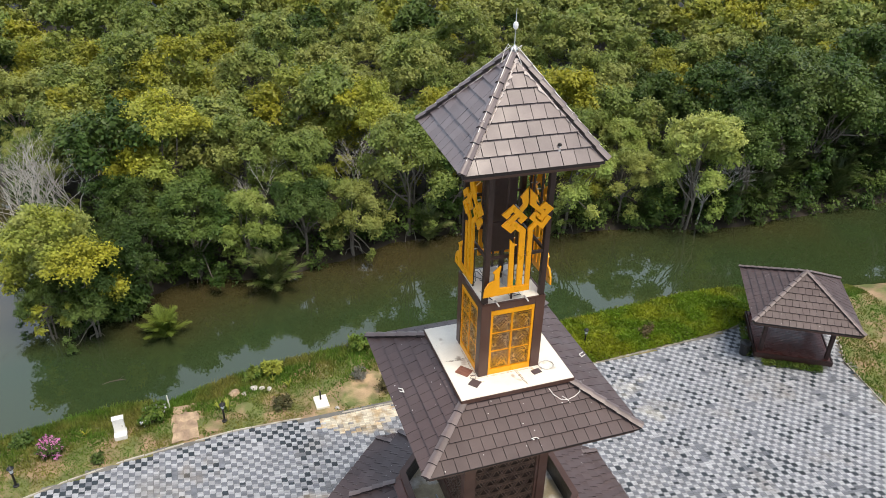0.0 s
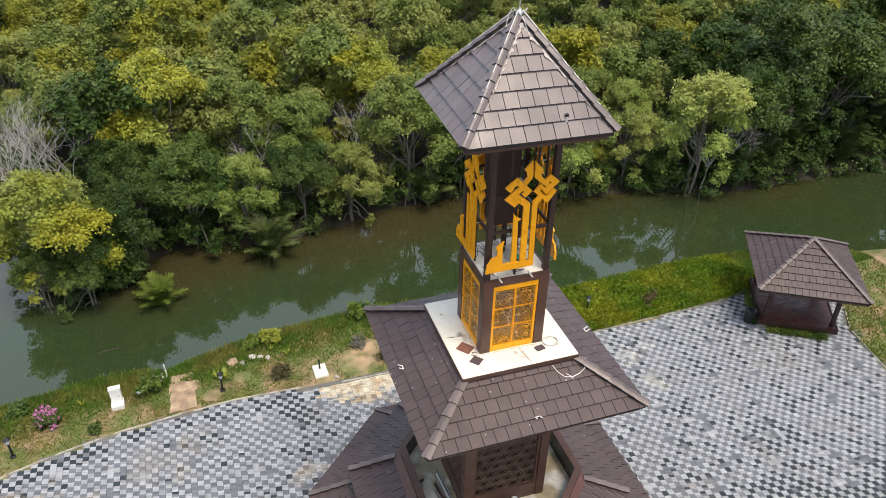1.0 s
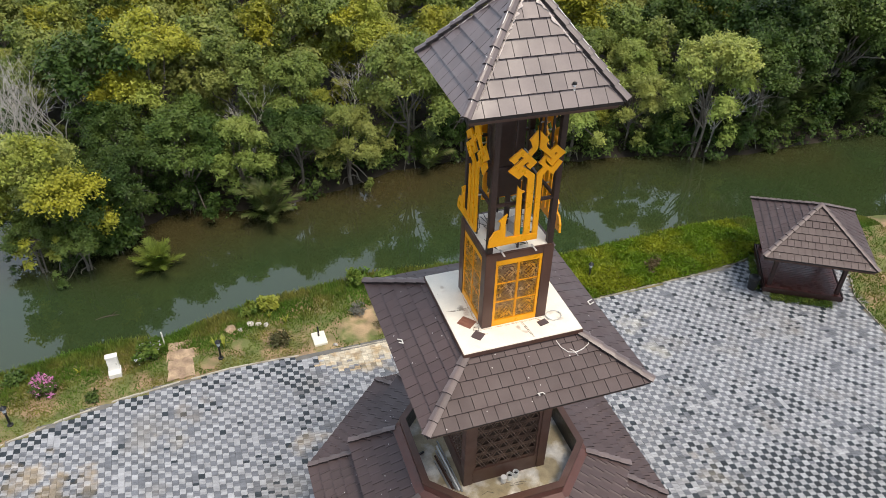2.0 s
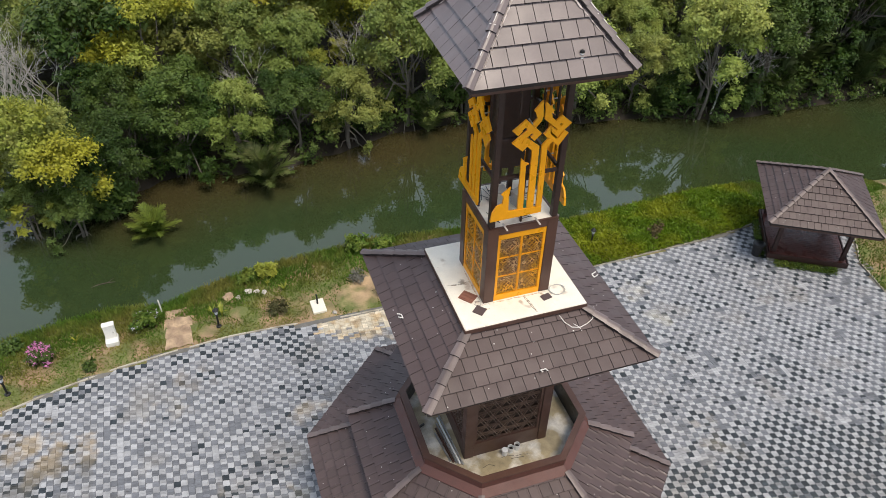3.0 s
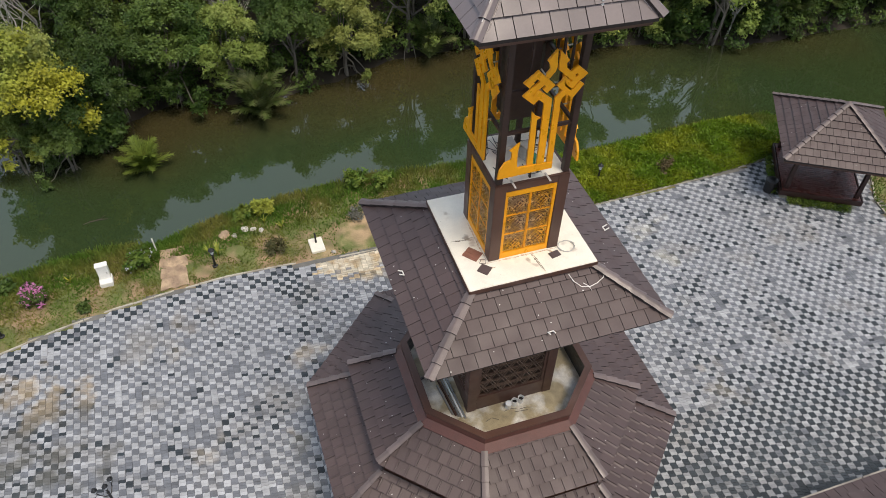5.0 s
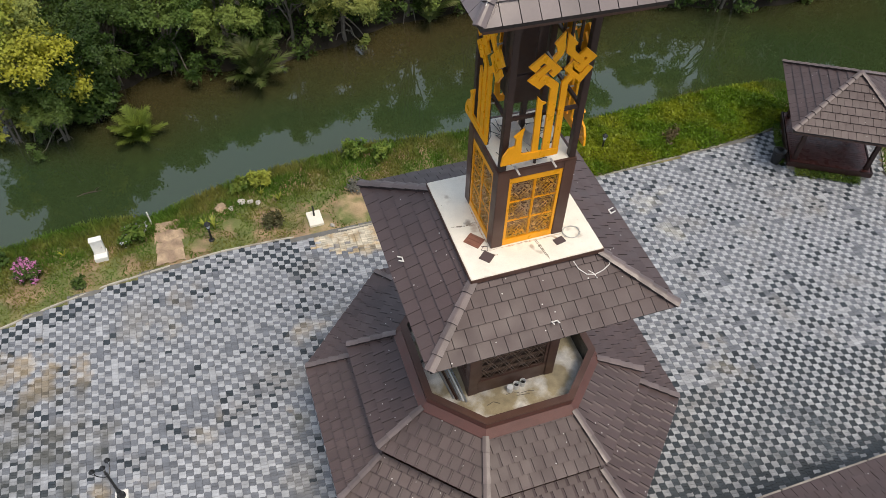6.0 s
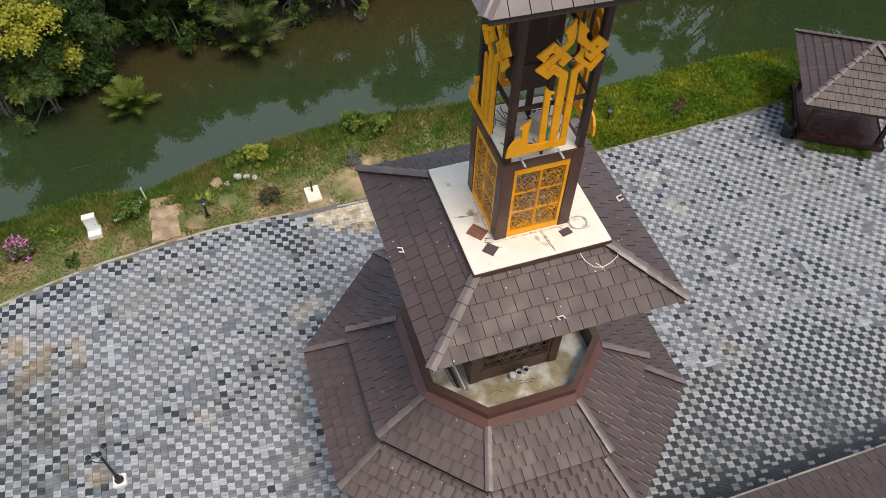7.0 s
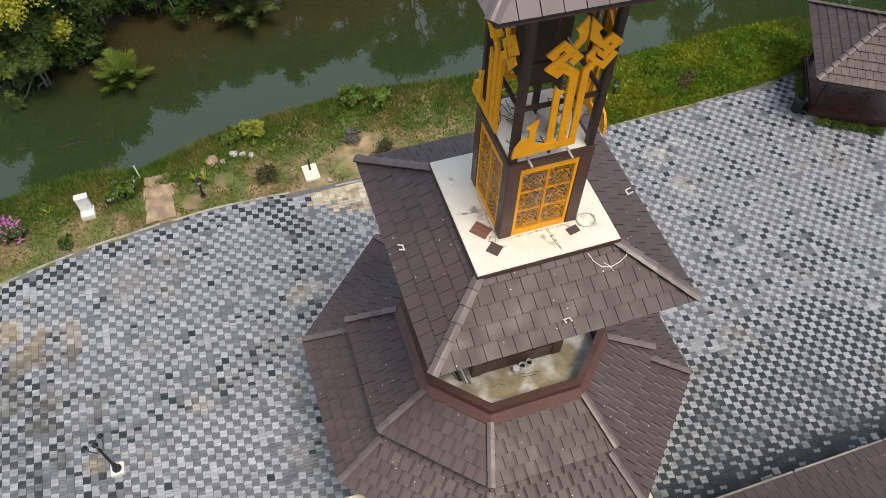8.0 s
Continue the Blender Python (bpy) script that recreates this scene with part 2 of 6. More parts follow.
def water_material():
    m = bpy.data.materials.new("river_water")
    m.use_nodes = True
    nt = m.node_tree
    bs = nt.nodes["Principled BSDF"]
    bs.inputs["Roughness"].default_value, bs.inputs["IOR"].default_value = 0.012, 1.85
    geo = nt.nodes.new("ShaderNodeNewGeometry")
    n1, n2 = nt.nodes.new("ShaderNodeTexNoise"), nt.nodes.new("ShaderNodeTexNoise")
    n1.inputs["Scale"].default_value, n2.inputs["Scale"].default_value = 0.12, 2.2
    mix, bump = nt.nodes.new("ShaderNodeMix"), nt.nodes.new("ShaderNodeBump")
    mix.data_type = "RGBA"
    mix.inputs[6].default_value, mix.inputs[7].default_value = (0.020, 0.046, 0.020, 1), (0.040, 0.048, 0.014, 1)
    bump.inputs["Strength"].default_value, bump.inputs["Distance"].default_value = 0.045, 0.05
    for n in (n1, n2):
        nt.links.new(geo.outputs["Position"], n.inputs["Vector"])
    nt.links.new(n1.outputs["Fac"], mix.inputs[0])
    # brown silt stirred up in the shallows along the far bank
    sep, silt, shoal = nt.nodes.new("ShaderNodeSeparateXYZ"), nt.nodes.new("ShaderNodeMix"), nt.nodes.new("ShaderNodeMapRange")
    nt.links.new(geo.outputs["Position"], sep.inputs[0])
    wave = nt.nodes.new("ShaderNodeMath")
    wave.operation = "MULTIPLY_ADD"
    wave.inputs[1].default_value = 7.0
    nt.links.new(n1.outputs["Fac"], wave.inputs[0])
    nt.links.new(sep.outputs["Y"], wave.inputs[2])
    for k, v in zip((1, 2, 3, 4), (20.5, 26.0, 0.0, 0.7)):
        shoal.inputs[k].default_value = v
    nt.links.new(wave.outputs[0], shoal.inputs[0])
    silt.data_type = "RGBA"
    silt.inputs[7].default_value = (0.058, 0.040, 0.018, 1)
    nt.links.new(shoal.outputs[0], silt.inputs[0])
    nt.links.new(mix.outputs[2], silt.inputs[6])
    nt.links.new(silt.outputs[2], bs.inputs["Base Color"])
    nt.links.new(n2.outputs["Fac"], bump.inputs["Height"])
    nt.links.new(bump.outputs[0], bs.inputs["Normal"])
    return m


WATER = water_material()


# ---- builders ----
def put(name, verts, faces, mats, parent=None, label="", m=None, smooth=False):
    """One mesh object of the given faces, under a thing or a part."""
    me = bpy.data.meshes.new(name)
    me.from_pydata([tuple(v) for v in verts], [], faces)
    for mt in (mats if isinstance(mats, (list, tuple)) else [mats]):
        me.materials.append(mt)
    if smooth:
        me.shade_smooth()
    ob = new(name, me)
    ob.parent = parent
    if m is not None:
        ob.matrix_basis = m
    return tagged(ob, label)


def part(name, bm, mat, parent, label="", m=None, smooth=False):
    """Links a bmesh as one mesh object under a thing or under a part."""
    me = bpy.data.meshes.new(name)
    bmesh.ops.recalc_face_normals(bm, faces=bm.faces)
    bm.to_mesh(me)
    bm.free()
    me.materials.append(mat)
    if smooth:
        me.shade_smooth()
    ob = new(name, me)
    ob.parent = parent
    if m is not None:
        ob.matrix_basis = m
    return tagged(ob, label)


def share(name, me, parent, m):
    ob = new(name, me)
    ob.parent = parent
    ob.matrix_basis = m
    return ob


def thing(name, label, category, group="", m=None):
    ob = new(name)
    ob.empty_display_size = 0.2
    if m is not None:
        ob.matrix_basis = m
    return tagged(ob, label, category, group)


def add_box(bm, lo, hi, bevel=0.0, m=None):
    mat = Matrix.Translation([(a + b) / 2 for a, b in zip(lo, hi)]) @ Matrix.Diagonal((*[b - a for a, b in zip(lo, hi)], 1))
    got = bmesh.ops.create_cube(bm, size=1, matrix=(m @ mat) if m is not None else mat)["verts"]
    if bevel:
        bmesh.ops.bevel(bm, geom=list({e for v in got for e in v.link_edges}), offset=bevel, segments=2, affect="EDGES")


def add_tube(bm, pts, radii, sides=8, close=True):
    """A tapered tube along points."""
    pts = [Vector(p) for p in pts]
    rings, prev = [], None
    for i, p in enumerate(pts):
        d = (pts[min(i + 1, len(pts) - 1)] - pts[max(i - 1, 0)]).normalized()
        side = d.orthogonal().normalized() if prev is None else (prev - d * prev.dot(d)).normalized()
        prev = side
        other = d.cross(side)
        rings.append([bm.verts.new(p + (side * math.cos(a) + other * math.sin(a)) * radii[i]) for a in (2 * math.pi * k / sides for k in range(sides))])
    for a, b in zip(rings, rings[1:]):
        for k in range(sides):
            bm.faces.new((a[k], a[(k + 1) % sides], b[(k + 1) % sides], b[k]))
    if close:
        bm.faces.new(rings[0][::-1])
        bm.faces.new(rings[-1])


def add_lathe(bm, profile, sides=20, at=(0, 0, 0)):
    """A turned shape: profile of (radius, height)."""
    rings = [[bm.verts.new((at[0] + r * math.cos(2 * math.pi * k / sides), at[1] + r * math.sin(2 * math.pi * k / sides), at[2] + z)) for k in range(sides)] for r, z in profile]
    for a, b in zip(rings, rings[1:]):
        for k in range(sides):
            bm.faces.new((a[k], a[(k + 1) % sides], b[(k + 1) % sides], b[k]))
    bm.faces.new(rings[0][::-1])
    bm.faces.new(rings[-1])


def box_part(name, lo, hi, mat, parent, bevel=0.006, label="", m=None):
    bm = bmesh.new()
    add_box(bm, lo, hi, bevel)
    return part(name, bm, mat, parent, label, m)


def add_prism(bm, outline, depth, m):
    """An outline in the plane (x, z) pulled along y by depth, placed by m."""
    a = [bm.verts.new(m @ Vector((x, 0, z))) for x, z in outline]
    b = [bm.verts.new(m @ Vector((x, depth, z))) for x, z in outline]
    bm.faces.new(a)
    bm.faces.new(b[::-1])
    for k in range(len(a)):
        bm.faces.new((a[k], b[k], b[(k + 1) % len(a)], a[(k + 1) % len(a)]))


def add_band(bm, line, width, depth, m, closed=False):
    """A flat strip of the given width along a line in the plane (x, z), with mitred corners."""
    pts = [Vector(p) for p in line]
    n = len(pts)
    left, right = [], []
    for i, p in enumerate(pts):
        a = pts[i - 1] if (i or closed) else None
        b = pts[(i + 1) % n] if (i < n - 1 or closed) else None
        d1 = (p - a).normalized() if a is not None else (b - p).normalized()
        d2 = (b - p).normalized() if b is not None else d1
        t = (d1 + d2).normalized() if (d1 + d2).length > 1e-4 else d1
        nrm = Vector((-t.y, t.x))
        k = width / 2 / max(nrm.dot(Vector((-d1.y, d1.x))), 0.45)
        left.append(p + nrm * k)
        right.append(p - nrm * k)
    vs = [[bm.verts.new(m @ Vector((q.x, y, q.y))) for q in side] for side, y in ((left, 0), (right, 0), (left, depth), (right, depth))]
    for i in range(n if closed else n - 1):
        j = (i + 1) % n
        l0, r0, l1, r1 = vs
        bm.faces.new((l0[i], l0[j], r0[j], r0[i]))
        bm.faces.new((l1[j], l1[i], r1[i], r1[j]))
        bm.faces.new((l0[j], l0[i], l1[i], l1[j]))
        bm.faces.new((r0[i], r0[j], r1[j], r1[i]))
    if not closed:
        for i in (0, n - 1):
            bm.faces.new((vs[0][i], vs[1][i], vs[3][i], vs[2][i]))


# ---- tiled roofs ----
TILE_W, GAUGE = 0.304, 0.342


def clip(poly, edge_poly):
    """The part of a convex outline inside another, both counter-clockwise."""
    out = poly
    for (ax, ay), (bx, by) in zip(edge_poly, edge_poly[1:] + edge_poly[:1]):
        src, out = out, []
        if not src:
            break
        side = [(bx - ax) * (y - ay) - (by - ay) * (x - ax) for x, y in src]
        for k in range(len(src)):
            p, q, sp, sq = src[k - 1], src[k], side[k - 1], side[k]
            if (sp >= 0) != (sq >= 0):
                f = sp / (sp - sq)
                out.append((p[0] + (q[0] - p[0]) * f, p[1] + (q[1] - p[1]) * f))
            if sq >= 0:
                out.append(q)
    return out


def tile_geometry(poly, v0, length, rise=0.060):
    """A flat tile that lies on the course below: its lower edge proud, its tail at the deck."""
    lift = lambda v: rise - (rise - 0.008) * (v - v0) / length
    n = len(poly)
    verts = [(u, v, lift(v)) for u, v in poly] + [(u, v, lift(v) - 0.030) for u, v in poly]
    faces = [tuple(range(n))] + [(k, k + n, (k + 1) % n + n, (k + 1) % n) for k in range(n)]
    if rise > 0.065 and n == 4:          # the lapped side of a shaped tile stands up in a low roll
        end = max(p[0] for p in poly)
        if end - min(p[0] for p in poly) > 0.25:
            k, top = len(verts), max(p[1] for p in poly)
            h = 0.012 if rise < 0.1 else 0.026
            verts += [(u, v, lift(v) + z) for v in (v0, top) for u, z in ((end - 0.060, 0.001), (end - 0.018, h), (end, h * 0.8), (end, -0.02))]
            faces += [(k, k + 1, k + 5, k + 4), (k + 1, k + 2, k + 6, k + 5), (k + 2, k + 3, k + 7, k + 6), (k, k + 3, k + 2, k + 1)]
    return verts, faces


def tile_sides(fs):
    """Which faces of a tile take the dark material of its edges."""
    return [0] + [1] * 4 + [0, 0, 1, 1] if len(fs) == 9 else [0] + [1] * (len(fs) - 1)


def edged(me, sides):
    """Gives each tile's sides a dark colour for grime and the shadow under its lap."""
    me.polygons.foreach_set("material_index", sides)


FULL_TILE = {}


def tile_face(parent, corners, shift=0.0, joined=False, gauge=GAUGE, rng=random.Random(3), mat=None, rise=0.060):
    """Courses of tiles on a roof face. corners: eave left, eave right, then the top edge (one or two points), seen from outside."""
    mat = mat or TILE
    c = [Vector(p) for p in corners]
    ux = (c[1] - c[0]).normalized()
    nz = ux.cross(c[2] - c[0]).normalized()
    vy = nz.cross(ux)
    flat = [((p - c[0]).dot(ux), (p - c[0]).dot(vy)) for p in c]
    base = Matrix((( *[ux[0], vy[0], nz[0]], c[0][0]), (*[ux[1], vy[1], nz[1]], c[0][1]), (*[ux[2], vy[2], nz[2]], c[0][2]), (0, 0, 0, 1)))
    low = [(flat[0][0] - 0.0, -0.05), (flat[1][0] + 0.0, -0.05)] + flat[1:] + flat[:1]
    top = max(p[1] for p in flat)
    jv, jf, js, row = [], [], [], 0
    length = gauge + 0.05
    while row * gauge - 0.04 < top - 0.05:
        v0 = row * gauge - 0.04
        u = min(p[0] for p in flat) - TILE_W + shift + (TILE_W / 2 if row % 2 else 0)
        while u < max(p[0] for p in flat):
            rect = [(u + 0.006, v0), (u + TILE_W - 0.006, v0), (u + TILE_W - 0.006, v0 + length), (u + 0.006, v0 + length)]
            poly = clip(rect, low)
            if len(poly) > 2:
                area = abs(sum(poly[k - 1][0] * poly[k][1] - poly[k][0] * poly[k - 1][1] for k in range(len(poly)))) / 2
                if area > 0.002:
                    whole = area > TILE_W * length * 0.97 and len(poly) == 4
                    m = base @ Matrix.Translation((u, v0, rng.uniform(-0.002, 0.004))) @ pose(0, 0, 0, rng.uniform(-0.4, 0.4), rng.uniform(-0.5, 0.5) + (rng.uniform(4.5, 6.5) if rise > 0.1 else rng.uniform(1.5, 2.8) if rise > 0.065 else rng.uniform(0.0, 1.0)), rng.uniform(-0.4, 0.4))
                    vs, fs = tile_geometry([(a - u, b - v0) for a, b in poly], 0.0, length, rise)
                    if joined:
                        k = len(jv)
                        jv += [m @ Vector(p) for p in vs]
                        jf += [tuple(i + k for i in q) for q in fs]
                        js += tile_sides(fs)
                    elif whole:
                        if (mat, rise) not in FULL_TILE:
                            me = bpy.data.meshes.new("tile")
                            me.from_pydata(vs, [], fs)
                            me.materials.append(mat)
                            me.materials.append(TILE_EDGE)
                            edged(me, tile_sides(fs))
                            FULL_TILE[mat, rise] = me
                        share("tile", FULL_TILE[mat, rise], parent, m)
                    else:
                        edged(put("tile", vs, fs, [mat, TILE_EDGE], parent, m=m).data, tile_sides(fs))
            u += TILE_W
        row += 1
    if joined and jv:
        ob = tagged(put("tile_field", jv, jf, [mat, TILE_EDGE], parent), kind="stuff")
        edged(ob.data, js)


CAP_MESH = {}


def hip_caps(parent, low, high, n_left, n_right, wing=0.125, step=0.34, mat=None):
    """Overlapping angled ridge tiles up a hip, from its low end to its high one."""
    a, b = Vector(low), Vector(high)
    d = (b - a).normalized()
    up = (Vector(n_left) + Vector(n_right)).normalized()
    side = d.cross(up).normalized()
    nl, nr = Vector(n_left).normalized(), Vector(n_right).normalized()
    fall = math.acos(max(-1, min(1, nl.dot(nr)))) / 2
    key = (round(fall, 2), wing, step, mat)
    if key not in CAP_MESH:
        vs, L = [], step + 0.05
        for y, k, lift in ((0, 1.0, 0.118), (L, 0.86, 0.078)):
            w = wing * k
            for x, z in ((-w * math.cos(fall), -w * math.sin(fall)), (-w * 0.35, -w * 0.2 * math.sin(fall)), (0, 0), (w * 0.35, -w * 0.2 * math.sin(fall)), (w * math.cos(fall), -w * math.sin(fall))):
                vs.append((x, y, z + lift + 0.035))
            for x, z in ((w * math.cos(fall) - 0.01, -w * math.sin(fall)), (0, -0.004), (-w * math.cos(fall) + 0.01, -w * math.sin(fall))):
                vs.append((x, y, z + lift - 0.005))
        fs = [tuple(range(7, -1, -1)), tuple(range(8, 16))] + [(k, (k + 1) % 8, (k + 1) % 8 + 8, k + 8) for k in range(8)]
        me = bpy.data.meshes.new("ridge_tile")
        me.from_pydata(vs, [], [f[::-1] for f in fs])
        me.materials.append(mat or CAP)
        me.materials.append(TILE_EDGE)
        # dark ends and sides draw the shadow gap beside the cap
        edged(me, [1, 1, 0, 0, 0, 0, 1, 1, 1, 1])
        CAP_MESH[key] = me
    n = max(1, int((b - a).length / step))
    st = (b - a).length / n
    for k in range(n):
        p = a + d * st * k
        share("ridge_tile", CAP_MESH[key], parent, Matrix(((side.x, d.x, up.x, p.x), (side.y, d.y, up.y, p.y), (side.z, d.z, up.z, p.z), (0, 0, 0, 1))))


def normal_of(c):
    return (Vector(c[1]) - Vector(c[0])).cross(Vector(c[2]) - Vector(c[0])).normalized()


def ring_points(a, h, z, cx=0.0, cy=0.0):
    """An eight-sided ring with straight sides at distance a and half-length h, counter-clockwise from the front's left end."""
    return [(cx + x, cy + y, z) for x, y in ((-h, -a), (h, -a), (a, -h), (a, h), (h, a), (-h, a), (-a, h), (-a, -h))]


def shell(parent, name, lower, upper, thick, mat, label=""):
    """A roof deck between two rings of points, with thickness and a boarded eave."""
    n = len(lower)
    vs = list(lower) + list(upper) + [(x, y, z - thick) for x, y, z in lower] + [(x, y, z - thick) for x, y, z in upper]
    fs = []
    for k in range(n):
        j = (k + 1) % n
        fs += [(k, j, n + j, n + k), (2 * n + j, 2 * n + k, 3 * n + k, 3 * n + j), (j, k, 2 * n + k, 2 * n + j), (n + k, n + j, 3 * n + j, 3 * n + k)]
    return put(name, vs, fs, mat, parent, label)


# ---- the lie of the land ----
def along(table, x):
    xs, ys = zip(*table)
    return float(np.interp(x, xs, ys))


KERB = [(-40, -2.0), (-24, 4.2), (-18, 7.5), (-15, 9.0), (-13.1, 9.55), (-11.1, 9.97), (-8.8, 10.24), (-6.9, 10.4), (-4.6, 10.36), (-2.6, 10.15), (9.4, 9.95), (15, 10.16), (17.2, 10.33), (18.8, 10.66), (23, 10.9)]
KERB_EAST = [(-30, 19.0), (0, 20.2), (3.5, 20.6), (5, 20.9), (6.6, 21.2), (8.2, 22.3), (10.6, 23.0)]      # by y
NEAR_SHORE = [(-60, 4.0), (-30, 10.5), (-16, 13.1), (-11.5, 13.8), (-9.2, 13.4), (-6.8, 14.3), (-4, 14.8), (0, 15.2), (6, 14.6), (10, 13.8), (13.4, 14.0), (17, 14.2), (20.6, 13.9), (26, 12.6), (60, 6.0)]
FAR_SHORE = [(-60, 90), (-40, 68), (-25, 50), (-18, 36), (-16.4, 28), (-15.6, 22.6), (-14.3, 21.3), (-11.7, 21.0), (-10, 22.4), (-8, 23.4), (-5.4, 22.6), (-2.4, 22.5), (1, 23.2), (4, 24.3), (11, 24.3), (14, 22.3), (17.7, 21.9), (21, 21), (23, 20), (26.5, 20), (31, 20), (36, 20), (60, 22)]
WATER_Z = -0.35


def on_plaza(x, y):
    return y < along(KERB, x) and x < along(KERB_EAST, y)


def land(x, y):
    k, n, f = along(KERB, x), along(NEAR_SHORE, x), along(FAR_SHORE, x)
    wob = 0.05 * noise.noise((x * 0.9, y * 0.9, 0)) + 0.03 * noise.noise((x * 2.3, y * 2.3, 5))
    if on_plaza(x, y):
        return -0.06
    if y <= n:
        s = max(0.0, min(1.0, (y - k) / max(n - k, 0.5)))
        return 0.05 + wob * min(1, s * 4) - 0.40 * s ** 1.6
    if y < f:
        return max(-1.5, WATER_Z - 0.55 * min(y - n, f - y))
    return WATER_Z + min(0.5, 0.25 * (y - f)) + wob * 2


def build_ground():
    fine_x = list(np.arange(-24, 44.01, 0.5))
    fine_y = list(np.arange(7.5, 28.01, 0.4))
    xs = [-3000, -900, -300, -120, -70, -45, -34, -28] + fine_x + [48, 56, 70, 100, 160, 400, 1000, 3000]
    ys = [-3000, -900, -300, -100, -40, -20, -8, 0, 4, 6] + fine_y + [30, 34, 40, 50, 65, 90, 130, 300, 900, 3000]
    vs = [(x, y, land(x, y)) for y in ys for x in xs]
    fs, mi = [], []
    w = len(xs)
    for j in range(len(ys) - 1):
        for i in range(w - 1):
            fs.append((j * w + i, j * w + i + 1, (j + 1) * w + i + 1, (j + 1) * w + i))
            cx, cy = (xs[i] + xs[i + 1]) / 2, (ys[j] + ys[j + 1]) / 2
            mi.append(0 if on_plaza(cx, cy) else (1 if cy < along(NEAR_SHORE, cx) + 0.1 else 2))
    ob = put("ground", vs, fs, [BED, SOIL, MUD], smooth=True)
    ob.data.polygons.foreach_set("material_index", mi)
    tagged(ob, "sandy river bank with patchy grass and mud under mangroves", "ground", kind="structure")


build_ground()
tagged(put("water", [(-900, 11, WATER_Z), (900, 11, WATER_Z), (900, 900, WATER_Z), (-900, 900, WATER_Z)], [(0, 1, 2, 3)], WATER),
       "calm murky green river water reflecting trees and sky", "river", kind="structure")

# ---- kerb ----
kerb = thing("kerb", "low weathered concrete kerb along the paving's edge", "kerb")
kerb["kind"] = "structure"


def kerb_run(points, piece=0.9):
    pts = [Vector((*p, 0)) for p in points]
    walk_on, total = [], 0.0
    for a, b in zip(pts, pts[1:]):
        n = max(1, round((b - a).length / piece))
        walk_on += [a.lerp(b, k / n) for k in range(n)]
    walk_on.append(pts[-1])
    bm = bmesh.new()
    add_box(bm, (-0.5, -0.04, -0.12), (0.5, 0.04, 0.0), 0.012)
    me = bpy.data.meshes.new("kerbstone")
    bm.to_mesh(me)
    bm.free()
    me.materials.append(CONCRETE)
    rng = random.Random(8)
    for a, b in zip(walk_on, walk_on[1:]):
        d = b - a
        share("kerbstone", me, kerb, Matrix.Translation((a + b) / 2 + Vector((0, 0, 0.04 + rng.uniform(-0.012, 0.01)))) @ pose(0, 0, 0, 0, rng.uniform(-0.6, 0.6), math.degrees(math.atan2(d.y, d.x))) @ Matrix.Diagonal((d.length - 0.012, 1, 1, 1)))


kerb_run([(x, along(KERB, x) + 0.06) for x in (-24, -18, -15, -13.1, -11.1, -8.8, -6.9, -4.6, -3.5)])
kerb_run([(x, along(KERB, x) + 0.06) for x in (-2.35, 9.4, 15, 17.2, 18.2)])
kerb_run([(along(KERB_EAST, y) + 0.06, y) for y in (-6, 0, 3.5, 5, 6.6, 8.2, 9.6)])


# ---- minaret ----
minaret = thing("minaret", "tall brown minaret with tiled pyramid roofs and golden calligraphy", "minaret")

# top roof
EAVE_T, Z_T, APEX_T = 1.55, 16.3, 18.2
top_roof = shell(minaret, "top_roof", [(-EAVE_T, -EAVE_T, Z_T), (EAVE_T, -EAVE_T, Z_T), (EAVE_T, EAVE_T, Z_T), (-EAVE_T, EAVE_T, Z_T)], [(-0.01, -0.01, APEX_T), (0.01, -0.01, APEX_T), (0.01, 0.01, APEX_T), (-0.01, 0.01, APEX_T)], 0.10, UNDERLAY, "steep pyramid roof of flat brown tiles")
top_roof.matrix_basis = pose(-0.11, -0.07, 0, 0, 0, -1.5)


def square_roof(roof, half, z0, half_top, z1, shift=0.0, cap_ends=(0.0, 1.0), tiles_on=(0, 1, 2, 3), gauge=GAUGE, mat=None):
    q = [(-1, -1), (1, -1), (1, 1), (-1, 1)]
    faces = []
    for k in range(4):
        (ax, ay), (bx, by) = q[k], q[(k + 1) % 4]
        c = [(ax * half, ay * half, z0), (bx * half, by * half, z0), (bx * half_top, by * half_top, z1)]
        if half_top > 0.05:
            c.append((ax * half_top, ay * half_top, z1))
        faces.append(c)
        tile_face(roof, c, shift=shift, joined=k not in tiles_on, gauge=gauge, mat=mat)
    for k in range(4):
        a, b = Vector((q[k][0] * half, q[k][1] * half, z0)), Vector((q[k][0] * half_top, q[k][1] * half_top, z1))
        hip_caps(roof, a.lerp(b, cap_ends[0]), a.lerp(b, cap_ends[1]), normal_of(faces[k - 1]), normal_of(faces[k]), mat=mat)


